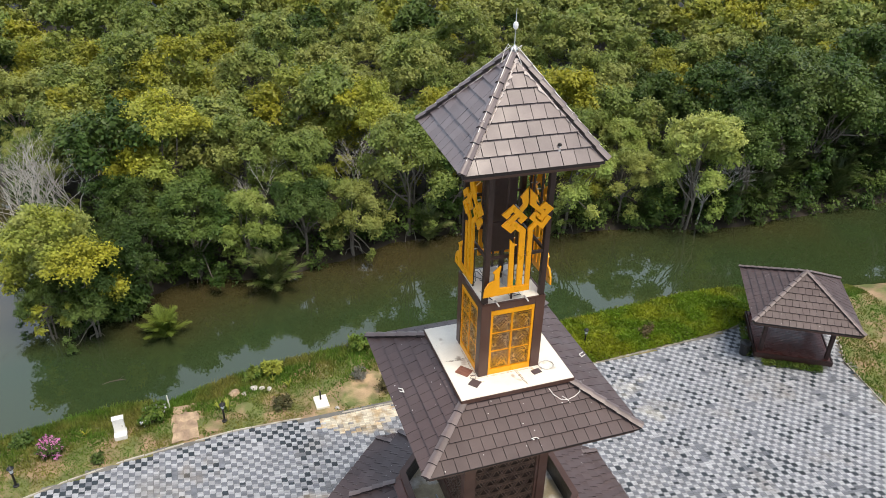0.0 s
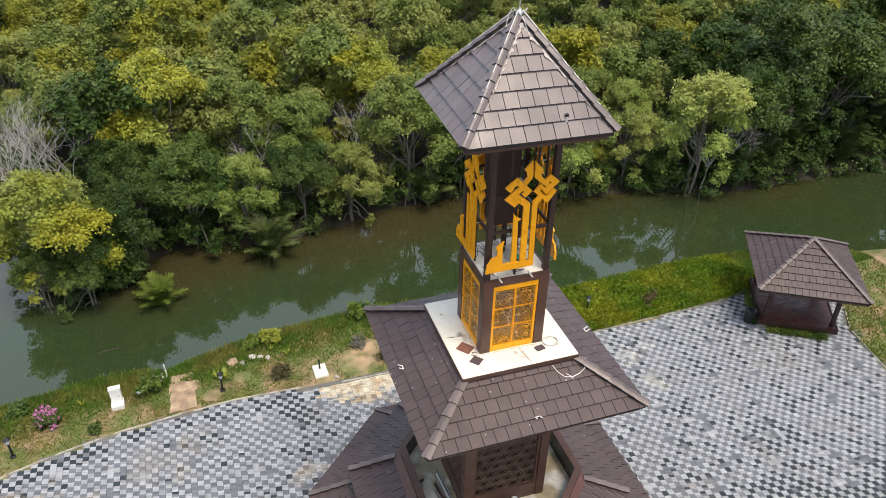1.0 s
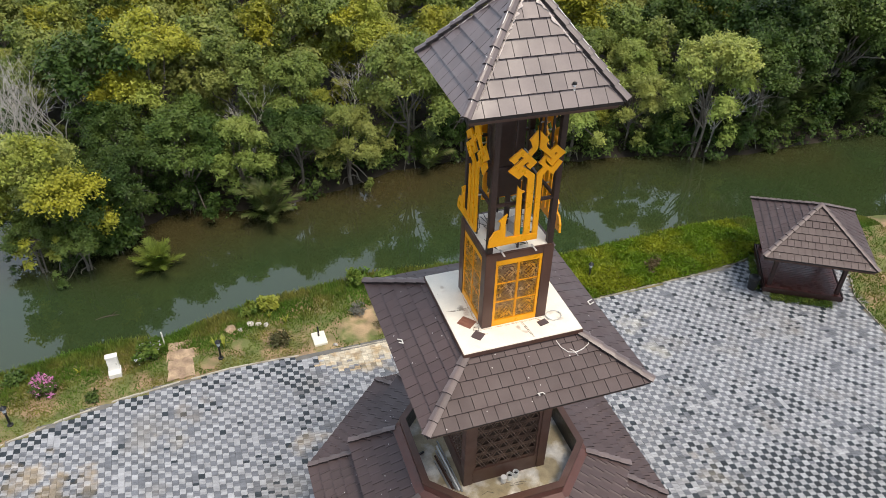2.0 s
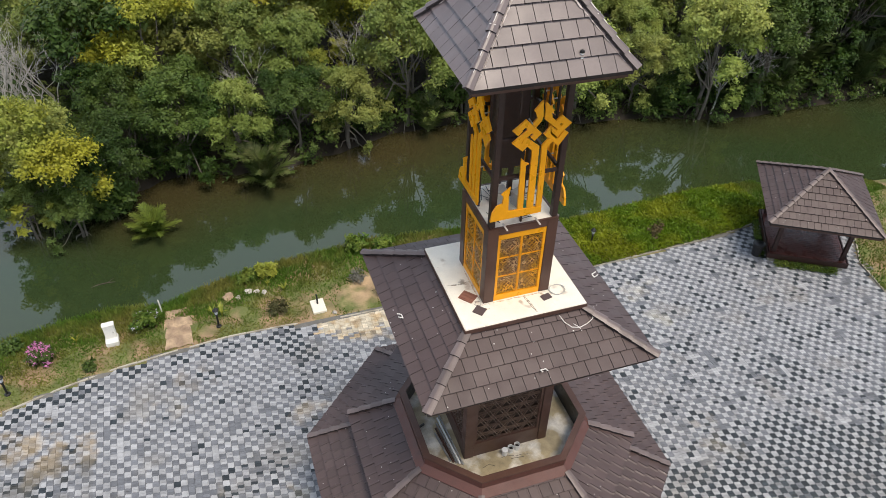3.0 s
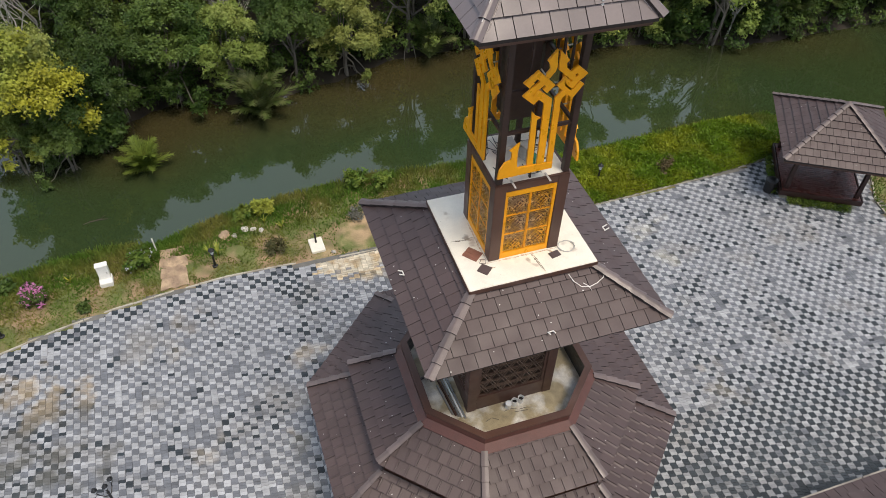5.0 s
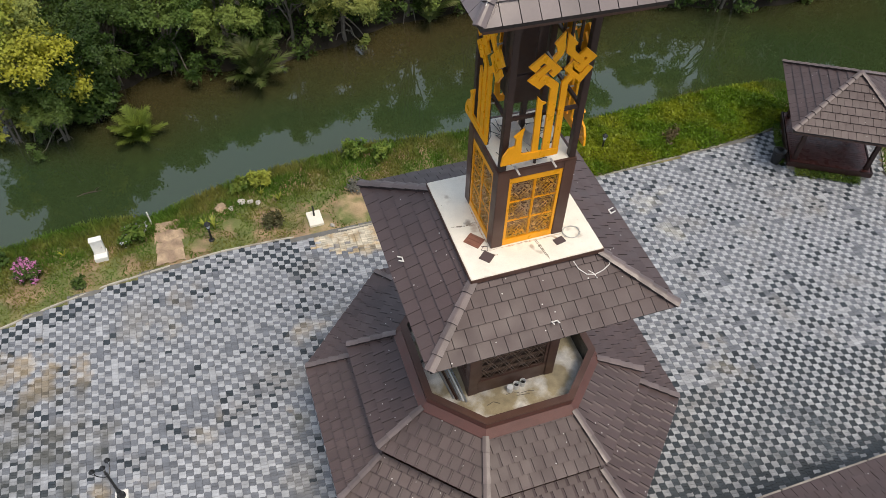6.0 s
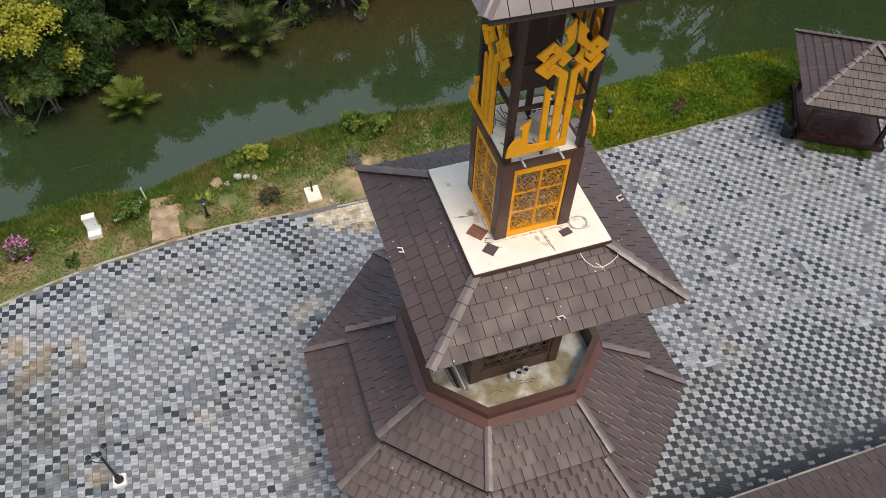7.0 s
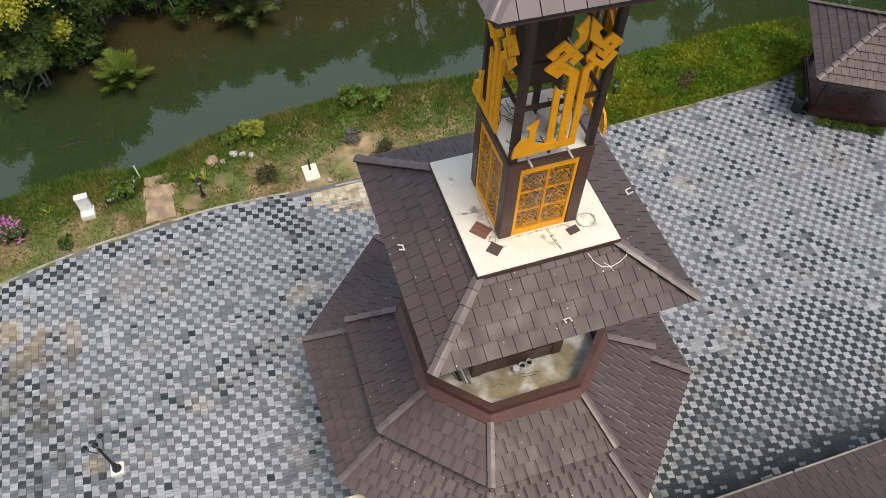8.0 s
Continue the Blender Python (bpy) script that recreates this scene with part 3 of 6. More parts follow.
square_roof(top_roof, EAVE_T, Z_T, 0.0, APEX_T, cap_ends=(-0.01, 0.97), mat=TILE_PALE)
box_part("fascia", (-1.49, -1.49, Z_T - 0.19), (1.49, 1.49, Z_T - 0.102), BROWN, top_roof)
for sx, sy in ((-1, -1), (1, -1), (-1, 1), (1, 1)):
    bm = bmesh.new()
    a, b = Vector((sx * EAVE_T * 1.0, sy * EAVE_T * 1.0, Z_T + 0.145)), Vector((sx * 0.05, sy * 0.05, APEX_T + 0.13))
    pts = [a.lerp(b, k / 8) + Vector((0, 0, 0.006 * (k % 2))) for k in range(9)]
    add_tube(bm, pts, [0.010] * 9, 5)
    add_box(bm, (-0.06, -0.008, -0.006), (0.06, 0.008, 0.004), 0, Matrix.Translation(pts[3]) @ pose(0, 0, 0, 0, 0, 45 * sx * sy + 90))
    part("conductor_strip", bm, CONDUCTOR, top_roof, "pale lightning conductor strip")


def mortar_strip(parent, c, right, v0, v1, seed, wide):
    """A ragged strip of mortar smeared down a roof face beside its hip."""
    rng = random.Random(seed)
    c = [Vector(p) for p in c]
    ux = (c[1] - c[0]).normalized()
    nz = ux.cross(c[2] - c[0]).normalized()
    vy = nz.cross(ux)
    width, rise = (c[1] - c[0]).length, (c[2] - c[0]).dot(vy)
    vs, n = [], 34
    for k in range(n + 1):
        v = v0 + (v1 - v0) * k / n
        edge = width / 2 * v / rise + 0.10
        w = wide * (0.25 + 0.75 * k / n) * rng.uniform(0.15, 1.25)
        for u, lift in ((edge, 0.052), (edge + w * 0.5, 0.060), (edge + w, 0.051)):
            vs.append(c[0] + ux * (width - u if right else u) + vy * v + nz * lift)
    fs = []
    for k in range(n):
        for q in (0, 1):
            f = (3 * k + q, 3 * k + q + 1, 3 * k + q + 4, 3 * k + q + 3)
            fs.append(f[::-1] if right else f)
    put("mortar_strip", vs, fs, MORTAR, parent, "ragged pale mortar")


FRONT_T = [(-EAVE_T, -EAVE_T, Z_T), (EAVE_T, -EAVE_T, Z_T), (0, 0, APEX_T)]
mortar_strip(top_roof, FRONT_T, False, 1.2, 2.3, 1, 0.11)
mortar_strip(top_roof, FRONT_T, True, 1.0, 2.3, 2, 0.12)
mortar_strip(top_roof, FRONT_T, False, 0.1, 1.25, 3, 0.03)
mortar_strip(top_roof, FRONT_T, True, 0.1, 1.1, 4, 0.03)
LEFT_T = [(-EAVE_T, EAVE_T, Z_T), (-EAVE_T, -EAVE_T, Z_T), (0, 0, APEX_T)]
mortar_strip(top_roof, LEFT_T, True, 1.5, 2.25, 5, 0.08)
mortar_strip(top_roof, LEFT_T, False, 0.5, 2.25, 6, 0.05)
bm = bmesh.new()
add_lathe(bm, [(0.07, -0.06), (0.075, 0.02), (0.05, 0.06), (0.022, 0.09), (0.012, 0.13), (0.010, 0.36), (0.012, 0.42), (0.03, 0.43), (0.042, 0.49), (0.036, 0.56), (0.012, 0.58), (0.006, 0.85)], 12, (0, 0, APEX_T + 0.05))
finial = part("finial", bm, STEEL, top_roof, "thin lightning rod with a pale bulb")
bm = bmesh.new()
add_lathe(bm, [(0.02, 0), (0.05, 0.03), (0.055, 0.09), (0.045, 0.14), (0.015, 0.16)], 12, (0, 0, APEX_T + 0.47))
part("bulb", bm, PLASTIC, finial, "pale plastic bulb")
bm = bmesh.new()
for k in range(3):
    a = k * 2.1
    add_tube(bm, [(0.05 * math.cos(a), 0.05 * math.sin(a), APEX_T + 0.06), (0.16 * math.cos(a), 0.16 * math.sin(a), APEX_T + 0.14), (0.2 * math.cos(a + 0.5), 0.2 * math.sin(a + 0.5), APEX_T + 0.03), (0.25 * math.cos(a + 0.9), 0.25 * math.sin(a + 0.9), APEX_T - 0.2)], [0.008] * 4, 5)
part("cable", bm, CONDUCTOR, top_roof, "loose pale conductor cable")
bm = bmesh.new()
add_lathe(bm, [(0.034, 0), (0.034, 0.05), (0.024, 0.055), (0.024, 0.09), (0.036, 0.092), (0.036, 0.11), (0.012, 0.12)], 10, (0.57, -1.36, Z_T + 0.22))
vent = part("small_vent", bm, WHITE, top_roof, "small white vent stub with a dark cap")
bm = bmesh.new()
add_lathe(bm, [(0.04, 0.112), (0.044, 0.12), (0.04, 0.155), (0.02, 0.165)], 10, (0.57, -1.36, Z_T + 0.22))
part("vent_cap", bm, BLACK, vent)

# open stage with the calligraphy
Z_BOX, BOX = 12.5, 0.815
stage = box_part("stage_floor", (-0.76, -0.76, Z_BOX - 0.06), (0.76, 0.76, Z_BOX + 0.02), SLAB, minaret, label="cream stage floor with debris")
for sx in (-1, 1):
    for sy in (-1, 1):
        box_part("post", (sx * 0.72 - 0.065, sy * 0.72 - 0.065, Z_BOX + 0.022), (sx * 0.72 + 0.065, sy * 0.72 + 0.065, Z_T - 0.19), DARK, minaret, 0.008)
for k in range(4):
    r = pose(0, 0, 0, 0, 0, 90 * k)
    for z, d in ((13.72, 0.035), (14.62, 0.03), (15.78, 0.035)):
        box_part("rail", (-0.652, -0.755, z - d), (0.652, -0.69, z + d), DARK, minaret, 0.005, m=r)
    box_part("mullion", (-0.07, -0.747, Z_BOX + 0.022), (-0.03, -0.70, 13.682), DARK, minaret, 0.004, m=r)
    box_part("mullion", (0.28, -0.747, 14.652), (0.32, -0.70, Z_T - 0.19), DARK, minaret, 0.004, m=r)
    box_part("mullion", (-0.32, -0.747, 14.652), (-0.28, -0.70, Z_T - 0.19), DARK, minaret, 0.004, m=r)
box_part("inner_column", (-0.34, 0.02, 13.42), (0.26, 0.55, Z_T - 0.19), DARK, minaret, 0.01, "dark boxed column inside the open stage")
box_part("column_leg", (0.02, 0.2, Z_BOX + 0.022), (0.12, 0.3, 13.42), DARK, minaret, 0.004)


def calligraphy(m):
    """One golden plate: interlaced strokes cut from thick sheet, in the plane of a wall."""
    ob = None
    bands = [
        ([(-0.33, 14.88), (-0.40, 14.95), (-0.23, 15.09), (0.04, 14.81), (-0.06, 14.71)], 0.125, 0.006),
        ([(-0.12, 14.90), (-0.39, 14.67), (-0.25, 14.54), (-0.17, 14.62)], 0.125, 0.0),
        ([(-0.25, 14.71), (-0.17, 14.66), (0.03, 14.48), (0.05, 12.9)], 0.145, 0.012),
        ([(0.42, 14.98), (0.53, 15.07), (0.66, 14.95), (0.44, 14.75)], 0.125, 0.006),
        ([(0.66, 14.76), (0.51, 14.54), (0.26, 14.78), (0.32, 14.85), (0.5, 14.68)], 0.125, 0.0),
        ([(0.34, 14.63), (0.22, 14.5), (0.25, 12.9)], 0.12, 0.012),
    ]
    shapes = [
        ([(0.09, 15.55), (-0.08, 15.34), (-0.03, 15.28), (0.0, 15.16), (-0.09, 15.05), (-0.01, 14.96), (0.10, 15.1), (0.12, 15.2)], 0.0),
        ([(0.14, 15.53), (0.15, 15.2), (0.16, 15.12), (0.46, 14.85), (0.52, 14.93), (0.31, 15.14), (0.29, 15.25), (0.34, 15.30)], 0.012),
        ([(-0.25, 14.29), (-0.23, 13.0), (-0.10, 13.0), (-0.14, 14.09), (-0.07, 14.12), (-0.16, 14.17)], 0.0),
        ([(-0.83, 12.80), (-0.80, 13.02), (-0.71, 13.18), (-0.58, 13.23), (-0.57, 13.42), (-0.62, 13.46), (-0.43, 13.62), (-0.46, 13.4), (-0.44, 13.0), (0.31, 12.98), (0.31, 12.83)], 0.018),
    ]
    lower = lambda z: 12.84 + (z - 12.84) * 0.972
    def stroke(outline_of, parent):
        bm = bmesh.new()
        outline_of(bm)
        bm.normal_update()
        bmesh.ops.triangulate(bm, faces=[f for f in bm.faces if len(f.verts) > 4])
        return part("calligraphy" if parent is minaret else "stroke", bm, GOLD, parent, "golden interlaced calligraphy plate" if parent is minaret else "")

    def cut(outline, off):
        return lambda bm: add_prism(bm, [(x - 0.01, lower(z)) for x, z in outline[::-1]], 0.045, m @ Matrix.Translation((0, -0.90 - off, 0)))

    def bent(line, w, off):
        return lambda bm: add_band(bm, [(x - 0.01, lower(z)) for x, z in line], w, 0.045, m @ Matrix.Translation((0, -0.90 - off, 0)))

    plate = stroke(cut(*shapes[3]), minaret)
    for outline, off in shapes[:3]:
        stroke(cut(outline, off), plate)
    for line, w, off in bands:
        stroke(bent(line, w, off), plate)
    return plate


for k in range(4):
    plate = calligraphy(pose(0, 0, 0, 0, 0, 90 * k))
    for x in (-0.45, 0.3) if k == 0 else ():
        box_part("bracket", (x - 0.02, -0.97, Z_BOX + 0.024), (x + 0.02, -0.7, Z_BOX + 0.04), CARD, plate, 0.003, "pale flat metal bracket", m=pose(0, 0, 0, 0, 0, 90 * k))
    for x, z in ((-0.1, 14.62), (0.4, 14.62), (-0.15, 13.72), (0.2, 13.72), (0.25, 15.0), (-0.1, 15.0)):
        box_part("stay", (x - 0.012, -0.895, z - 0.012), (x + 0.012, -0.7, z + 0.012), CARD, plate, 0.002, m=pose(0, 0, 0, 0, 0, 90 * k))

# solid storey with pierced golden doors
box_part("box_core", (-0.6, -0.6, 10.4), (0.6, 0.6, Z_BOX - 0.07), POLISHED, minaret, 0.01)
for sx in (-1, 1):
    for sy in (-1, 1):
        lo = (min(sx * 0.815, sx * 0.565), min(sy * 0.815, sy * 0.565), 10.385)
        hi = (max(sx * 0.815, sx * 0.565), max(sy * 0.815, sy * 0.565), Z_BOX)
        box_part("pilaster", lo, hi, BROWN, minaret, 0.008)
for k in range(4):
    box_part("lintel", (-0.564, -0.812, 12.31), (0.564, -0.62, Z_BOX - 0.004), BROWN, minaret, 0.006, m=pose(0, 0, 0, 0, 0, 90 * k))
    box_part("coping", (-0.80, -0.822, Z_BOX + 0.001), (0.80, -0.765, Z_BOX + 0.014), BROWN, minaret, 0.004, m=pose(0, 0, 0, 0, 0, 90 * k))


def fretwork(bm, x0, x1, z0, z1, y, w=0.0155, depth=0.014):
    """Arabesque tracery in one pane: a woven diamond, scrolls in the corners and small loops along the edges."""
    cx, cz, a, b = (x0 + x1) / 2, (z0 + z1) / 2, (x1 - x0) / 2, (z1 - z0) / 2
    laid = [0]

    def strip(line, closed=False, ww=w):
        laid[0] += 1
        add_band(bm, [(cx + a * u, cz + b * v) for u, v in line], ww, depth, Matrix.Translation((0, y - 0.0006 * laid[0], 0)), closed)

    def arc(u, v, rad, t0, t1, n):
        return [(u + rad * math.cos(radians(t0 + (t1 - t0) * k / n)), v + rad * math.sin(radians(t0 + (t1 - t0) * k / n))) for k in range(n + 1)]

    for c in (-0.46, 0.0, 0.46):
        for s in (-1, 1):
            strip([((-0.62 + c) / 2, s * (-0.62 - c) / 2), ((0.62 + c) / 2, s * (0.62 - c) / 2)])
    strip([(-0.78, 0), (0, -0.78), (0.78, 0), (0, 0.78)], True)
    for su in (-1, 1):
        for sv in (-1, 1):
            start = math.degrees(math.atan2(-sv, -su))
            strip(arc(su * 0.70, sv * 0.70, 0.21, start, start + 300 * su * sv, 7), ww=w * 0.9)
            strip(arc(su * 0.70, sv * 0.70, 0.07, 0, 288, 4), True, w * 0.8)
            strip([(su * 0.39, sv * 0.39), (su * 0.55, sv * 0.55)])
            strip([(su * 0.86, sv * 0.86), (su * 1.0, sv * 1.0)])
            strip(arc(su * 0.98, sv * 0.27, 0.17, 90, 90 + 180 * su, 4), ww=w * 0.8)
            strip(arc(su * 0.27, sv * 0.98, 0.17, 180, 180 + 180 * sv, 4), ww=w * 0.8)
    for u, v in ((1, 0), (-1, 0), (0, 1), (0, -1)):
        strip([(u * 0.76, v * 0.76), (u, v)])
        strip(arc(u * 0.55, v * 0.55, 0.1, 0, 288, 4), True, w * 0.8)
        for side in (-1, 1):
            strip(arc(u * 0.58 + v * side * 0.34, v * 0.58 + u * side * 0.34, 0.085, 0, 288, 4), True, w * 0.8)


for k in range(4):
    r = pose(0, 0, 0, 0, 0, 90 * k)
    door = box_part("pierced_door", (-0.562, -0.80, 12.16), (0.562, -0.74, 12.305), GOLD, minaret, 0.006, "golden door with pierced arabesque panels", m=r)
    box_part("bottom_rail", (-0.562, -0.80, 10.386), (0.562, -0.74, 10.55), GOLD, door, 0.006)
    for s in (-1, 1):
        box_part("stile", (s * 0.53 - 0.032, -0.80, 10.552), (s * 0.53 + 0.032, -0.74, 12.158), GOLD, door, 0.005)
        box_part("meeting_stile", (s * 0.014 - 0.011, -0.795, 10.552), (s * 0.014 + 0.011, -0.745, 12.158), GOLD, door, 0.004)
        for row in range(3):
            z0 = 10.552 + row * 0.535
            if row:
                box_part("cross_rail", (min(s * 0.026, s * 0.497), -0.79, z0 - 0.012), (max(s * 0.026, s * 0.497), -0.755, z0 + 0.012), GOLD, door, 0.003)
            bm = bmesh.new()
            xa, xb = min(s * 0.026, s * 0.497), max(s * 0.026, s * 0.497)
            fretwork(bm, xa, xb, z0 + 0.014, z0 + 0.523, -0.772)
            tagged(part("fretwork", bm, FRET, door), "pierced golden arabesque tracery", kind="stuff")

# cream slab and the middle roof
box_part("slab", (-1.485, -1.485, 10.27), (1.485, 1.485, 10.382), SLAB, minaret, 0.012, "cream concrete slab with brown edge and stains")
for k in range(4):
    box_part("slab_edge", (-1.49, -1.502, 10.25), (1.49, -1.487, 10.362), BROWN, minaret, 0.003, m=pose(0, 0, 0, 0, 0, 90 * k))


def streak(points, width, mat, seed, label):
    """A ragged stain that runs along the slab's top."""
    rng = random.Random(seed)
    pts = [Vector((*p, 10.3845)) for p in points]
    line = []
    for a, b in zip(pts, pts[1:]):
        n = max(2, int((b - a).length / 0.025))
        line += [a.lerp(b, k / n) for k in range(n)]
    vs, drift = [], 0.0
    for k, p in enumerate(line):
        d = (line[min(k + 1, len(line) - 1)] - line[max(k - 1, 0)]).normalized()
        side = Vector((-d.y, d.x, 0))
        drift = drift * 0.8 + rng.uniform(-0.006, 0.006)
        w = width * rng.uniform(0.1, 1.0) * math.sin(math.pi * (k + 0.5) / len(line)) ** 0.5
        vs += [p + side * (drift - w / 2), p + side * (drift + w / 2)]
    put("stain", vs, [(2 * k, 2 * k + 2, 2 * k + 3, 2 * k + 1) for k in range(len(line) - 1)], mat, minaret, label)


streak([(0.16, -0.83), (0.2, -1.1), (0.27, -1.46)], 0.045, STAIN, 1, "dark crack across the cream slab")
streak([(0.19, -0.84), (0.25, -1.2), (0.26, -1.4)], 0.03, STAIN, 2, "dark crack across the cream slab")
streak([(-0.84, 0.0), (-1.1, -0.03), (-1.44, 0.02)], 0.05, STAIN, 3, "dark dirt streak on the cream slab")
streak([(-0.835, -0.78), (-0.845, -0.2), (-0.835, 0.5)], 0.05, RUST, 4, "brown dirt along the wall's foot")
streak([(-0.8, -0.85), (0.0, -0.84), (0.8, -0.85)], 0.06, RUST, 5, "brown dirt along the wall's foot")
streak([(0.845, -0.8), (0.84, -0.2), (0.85, 0.6)], 0.06, RUST, 6, "brown dirt along the wall's foot")
streak([(0.55, -0.86), (0.68, -0.95), (0.9, -0.98)], 0.10, RUST, 7, "brown dirt patch on the cream slab")
streak([(-0.95, -0.9), (-0.86, -0.98), (-0.7, -1.0)], 0.09, RUST, 8, "brown dirt patch on the cream slab")
rng = random.Random(15)
for k in range(34):
    x, y = rng.uniform(-1.44, 1.44), rng.uniform(-1.44, 1.0)
    if abs(x) < 0.85 and y > -0.85:
        continue
    a, q = rng.uniform(0, 6.283), rng.uniform(0.01, 0.045)
    streak([(x, y), (x + q * math.cos(a), y + q * math.sin(a))], rng.uniform(0.006, 0.018), STAIN if k % 3 else RUST, 40 + k, "speck of dirt on the cream slab")
EAVE_M, Z_M, TOP_M, ZT_M = 2.75, 9.48, 1.30, 10.24
mid_roof = shell(minaret, "middle_roof", [(-EAVE_M, -EAVE_M, Z_M), (EAVE_M, -EAVE_M, Z_M), (EAVE_M, EAVE_M, Z_M), (-EAVE_M, EAVE_M, Z_M)], [(-TOP_M, -TOP_M, ZT_M), (TOP_M, -TOP_M, ZT_M), (TOP_M, TOP_M, ZT_M), (-TOP_M, TOP_M, ZT_M)], 0.09, UNDERLAY, "square skirt roof of flat brown tiles")
square_roof(mid_roof, EAVE_M, Z_M, TOP_M, ZT_M, shift=0.12, cap_ends=(-0.01, 0.96), tiles_on=(0, 1, 3))
for k in range(4):
    box_part("fascia", (-2.66, -2.68, Z_M - 0.2), (2.66, -2.62, Z_M - 0.04), BROWN, mid_roof, 0.004, m=pose(0, 0, 0, 0, 0, 90 * k))
box_part("soffit", (-2.6, -2.6, Z_M - 0.16), (2.6, 2.6, Z_M - 0.12), BROWN, mid_roof, 0.004)

# lower shaft with dark lattice
SX0, SX1, SY0, SY1 = -1.08, 1.36, -0.93, 1.5
SCX, SCY = (SX0 + SX1) / 2, (SY0 + SY1) / 2
box_part("shaft_core", (SX0 + 0.2, SY0 + 0.2, 4.5), (SX1 - 0.2, SY1 - 0.2, Z_M - 0.1), DARK, minaret, 0.01)
half = (SX1 - SX0) / 2
for sx in (-1, 1):
    for sy in (-1, 1):
        x, y = SCX + sx * (half - 0.13), SCY + sy * (half - 0.13)
        box_part("shaft_pier", (x - 0.13, y - 0.13, 4.5), (x + 0.13, y + 0.13, Z_M - 0.1), BROWN, minaret, 0.01)


def lattice(bm, x0, x1, z0, z1, y, p=0.15, w=0.022):
    """A star lattice: bars along three directions with short cross links, clipped to its opening."""
    box = [(x0, z0), (x1, z0), (x1, z1), (x0, z1)]
    n = 0
    for ang in (0, 60, 120):
        d, q = Vector((math.cos(radians(ang)), math.sin(radians(ang)))), Vector((-math.sin(radians(ang)), math.cos(radians(ang))))
        c = Vector(((x0 + x1) / 2, (z0 + z1) / 2))
        reach = (Vector((x1, z1)) - c).length
        for k in range(-int(reach / p) - 1, int(reach / p) + 2):
            off = p * (k + (0.26 if k % 2 else -0.26) + 0.1)
            a = c + q * off
            poly = clip([tuple(a - d * reach - q * w / 2), tuple(a + d * reach - q * w / 2), tuple(a + d * reach + q * w / 2), tuple(a - d * reach + q * w / 2)], box)
            if len(poly) > 2:
                n += 1
                add_prism(bm, poly[::-1], 0.03, Matrix.Translation((0, y - 0.0007 * (n % 7) - 0.004 * (ang // 60), 0)))


for k in range(4):
    m = Matrix.Translation((SCX, SCY, 0)) @ pose(0, 0, 0, 0, 0, 90 * k)
    panel = box_part("lattice_panel", (-half + 0.262, -half + 0.02, 4.5), (half - 0.262, -half + 0.14, 5.24), BROWN, minaret, 0.008, "dark brown panel with pierced star lattice", m=m)
    box_part("head_rail", (-half + 0.262, -half + 0.02, 8.9), (half - 0.262, -half + 0.14, Z_M - 0.1), BROWN, panel, 0.006)
    for s in (-1, 1):
        box_part("stile", (s * (half - 0.30) - 0.036, -half + 0.035, 5.242), (s * (half - 0.30) + 0.036, -half + 0.13, 8.898), BROWN, panel, 0.004)
    bm = bmesh.new()
    lattice(bm, -half + 0.338, half - 0.338, 5.242, 8.898, -half + 0.07)
    part("lattice", bm, LATTICE, panel)

# flat roof tray, parapet and the two eight-sided tiers
LX, LY = 0.12, 0.20
ring = lambda a, z: ring_points(a, float(np.interp(a, (2.0, 2.19, 3.77, 5.2), (1.06, 1.12, 1.62, 2.20))), z, LX, LY)
tray = ring(2.26, 4.70)
put("tray_floor", tray + [(x, y, 4.58) for x, y, z in tray], [tuple(range(8)), tuple(range(15, 7, -1))] + [(k + 8, (k + 1) % 8 + 8, (k + 1) % 8, k) for k in range(8)], FLOOR, minaret, "stained screed floor of the roof tray")
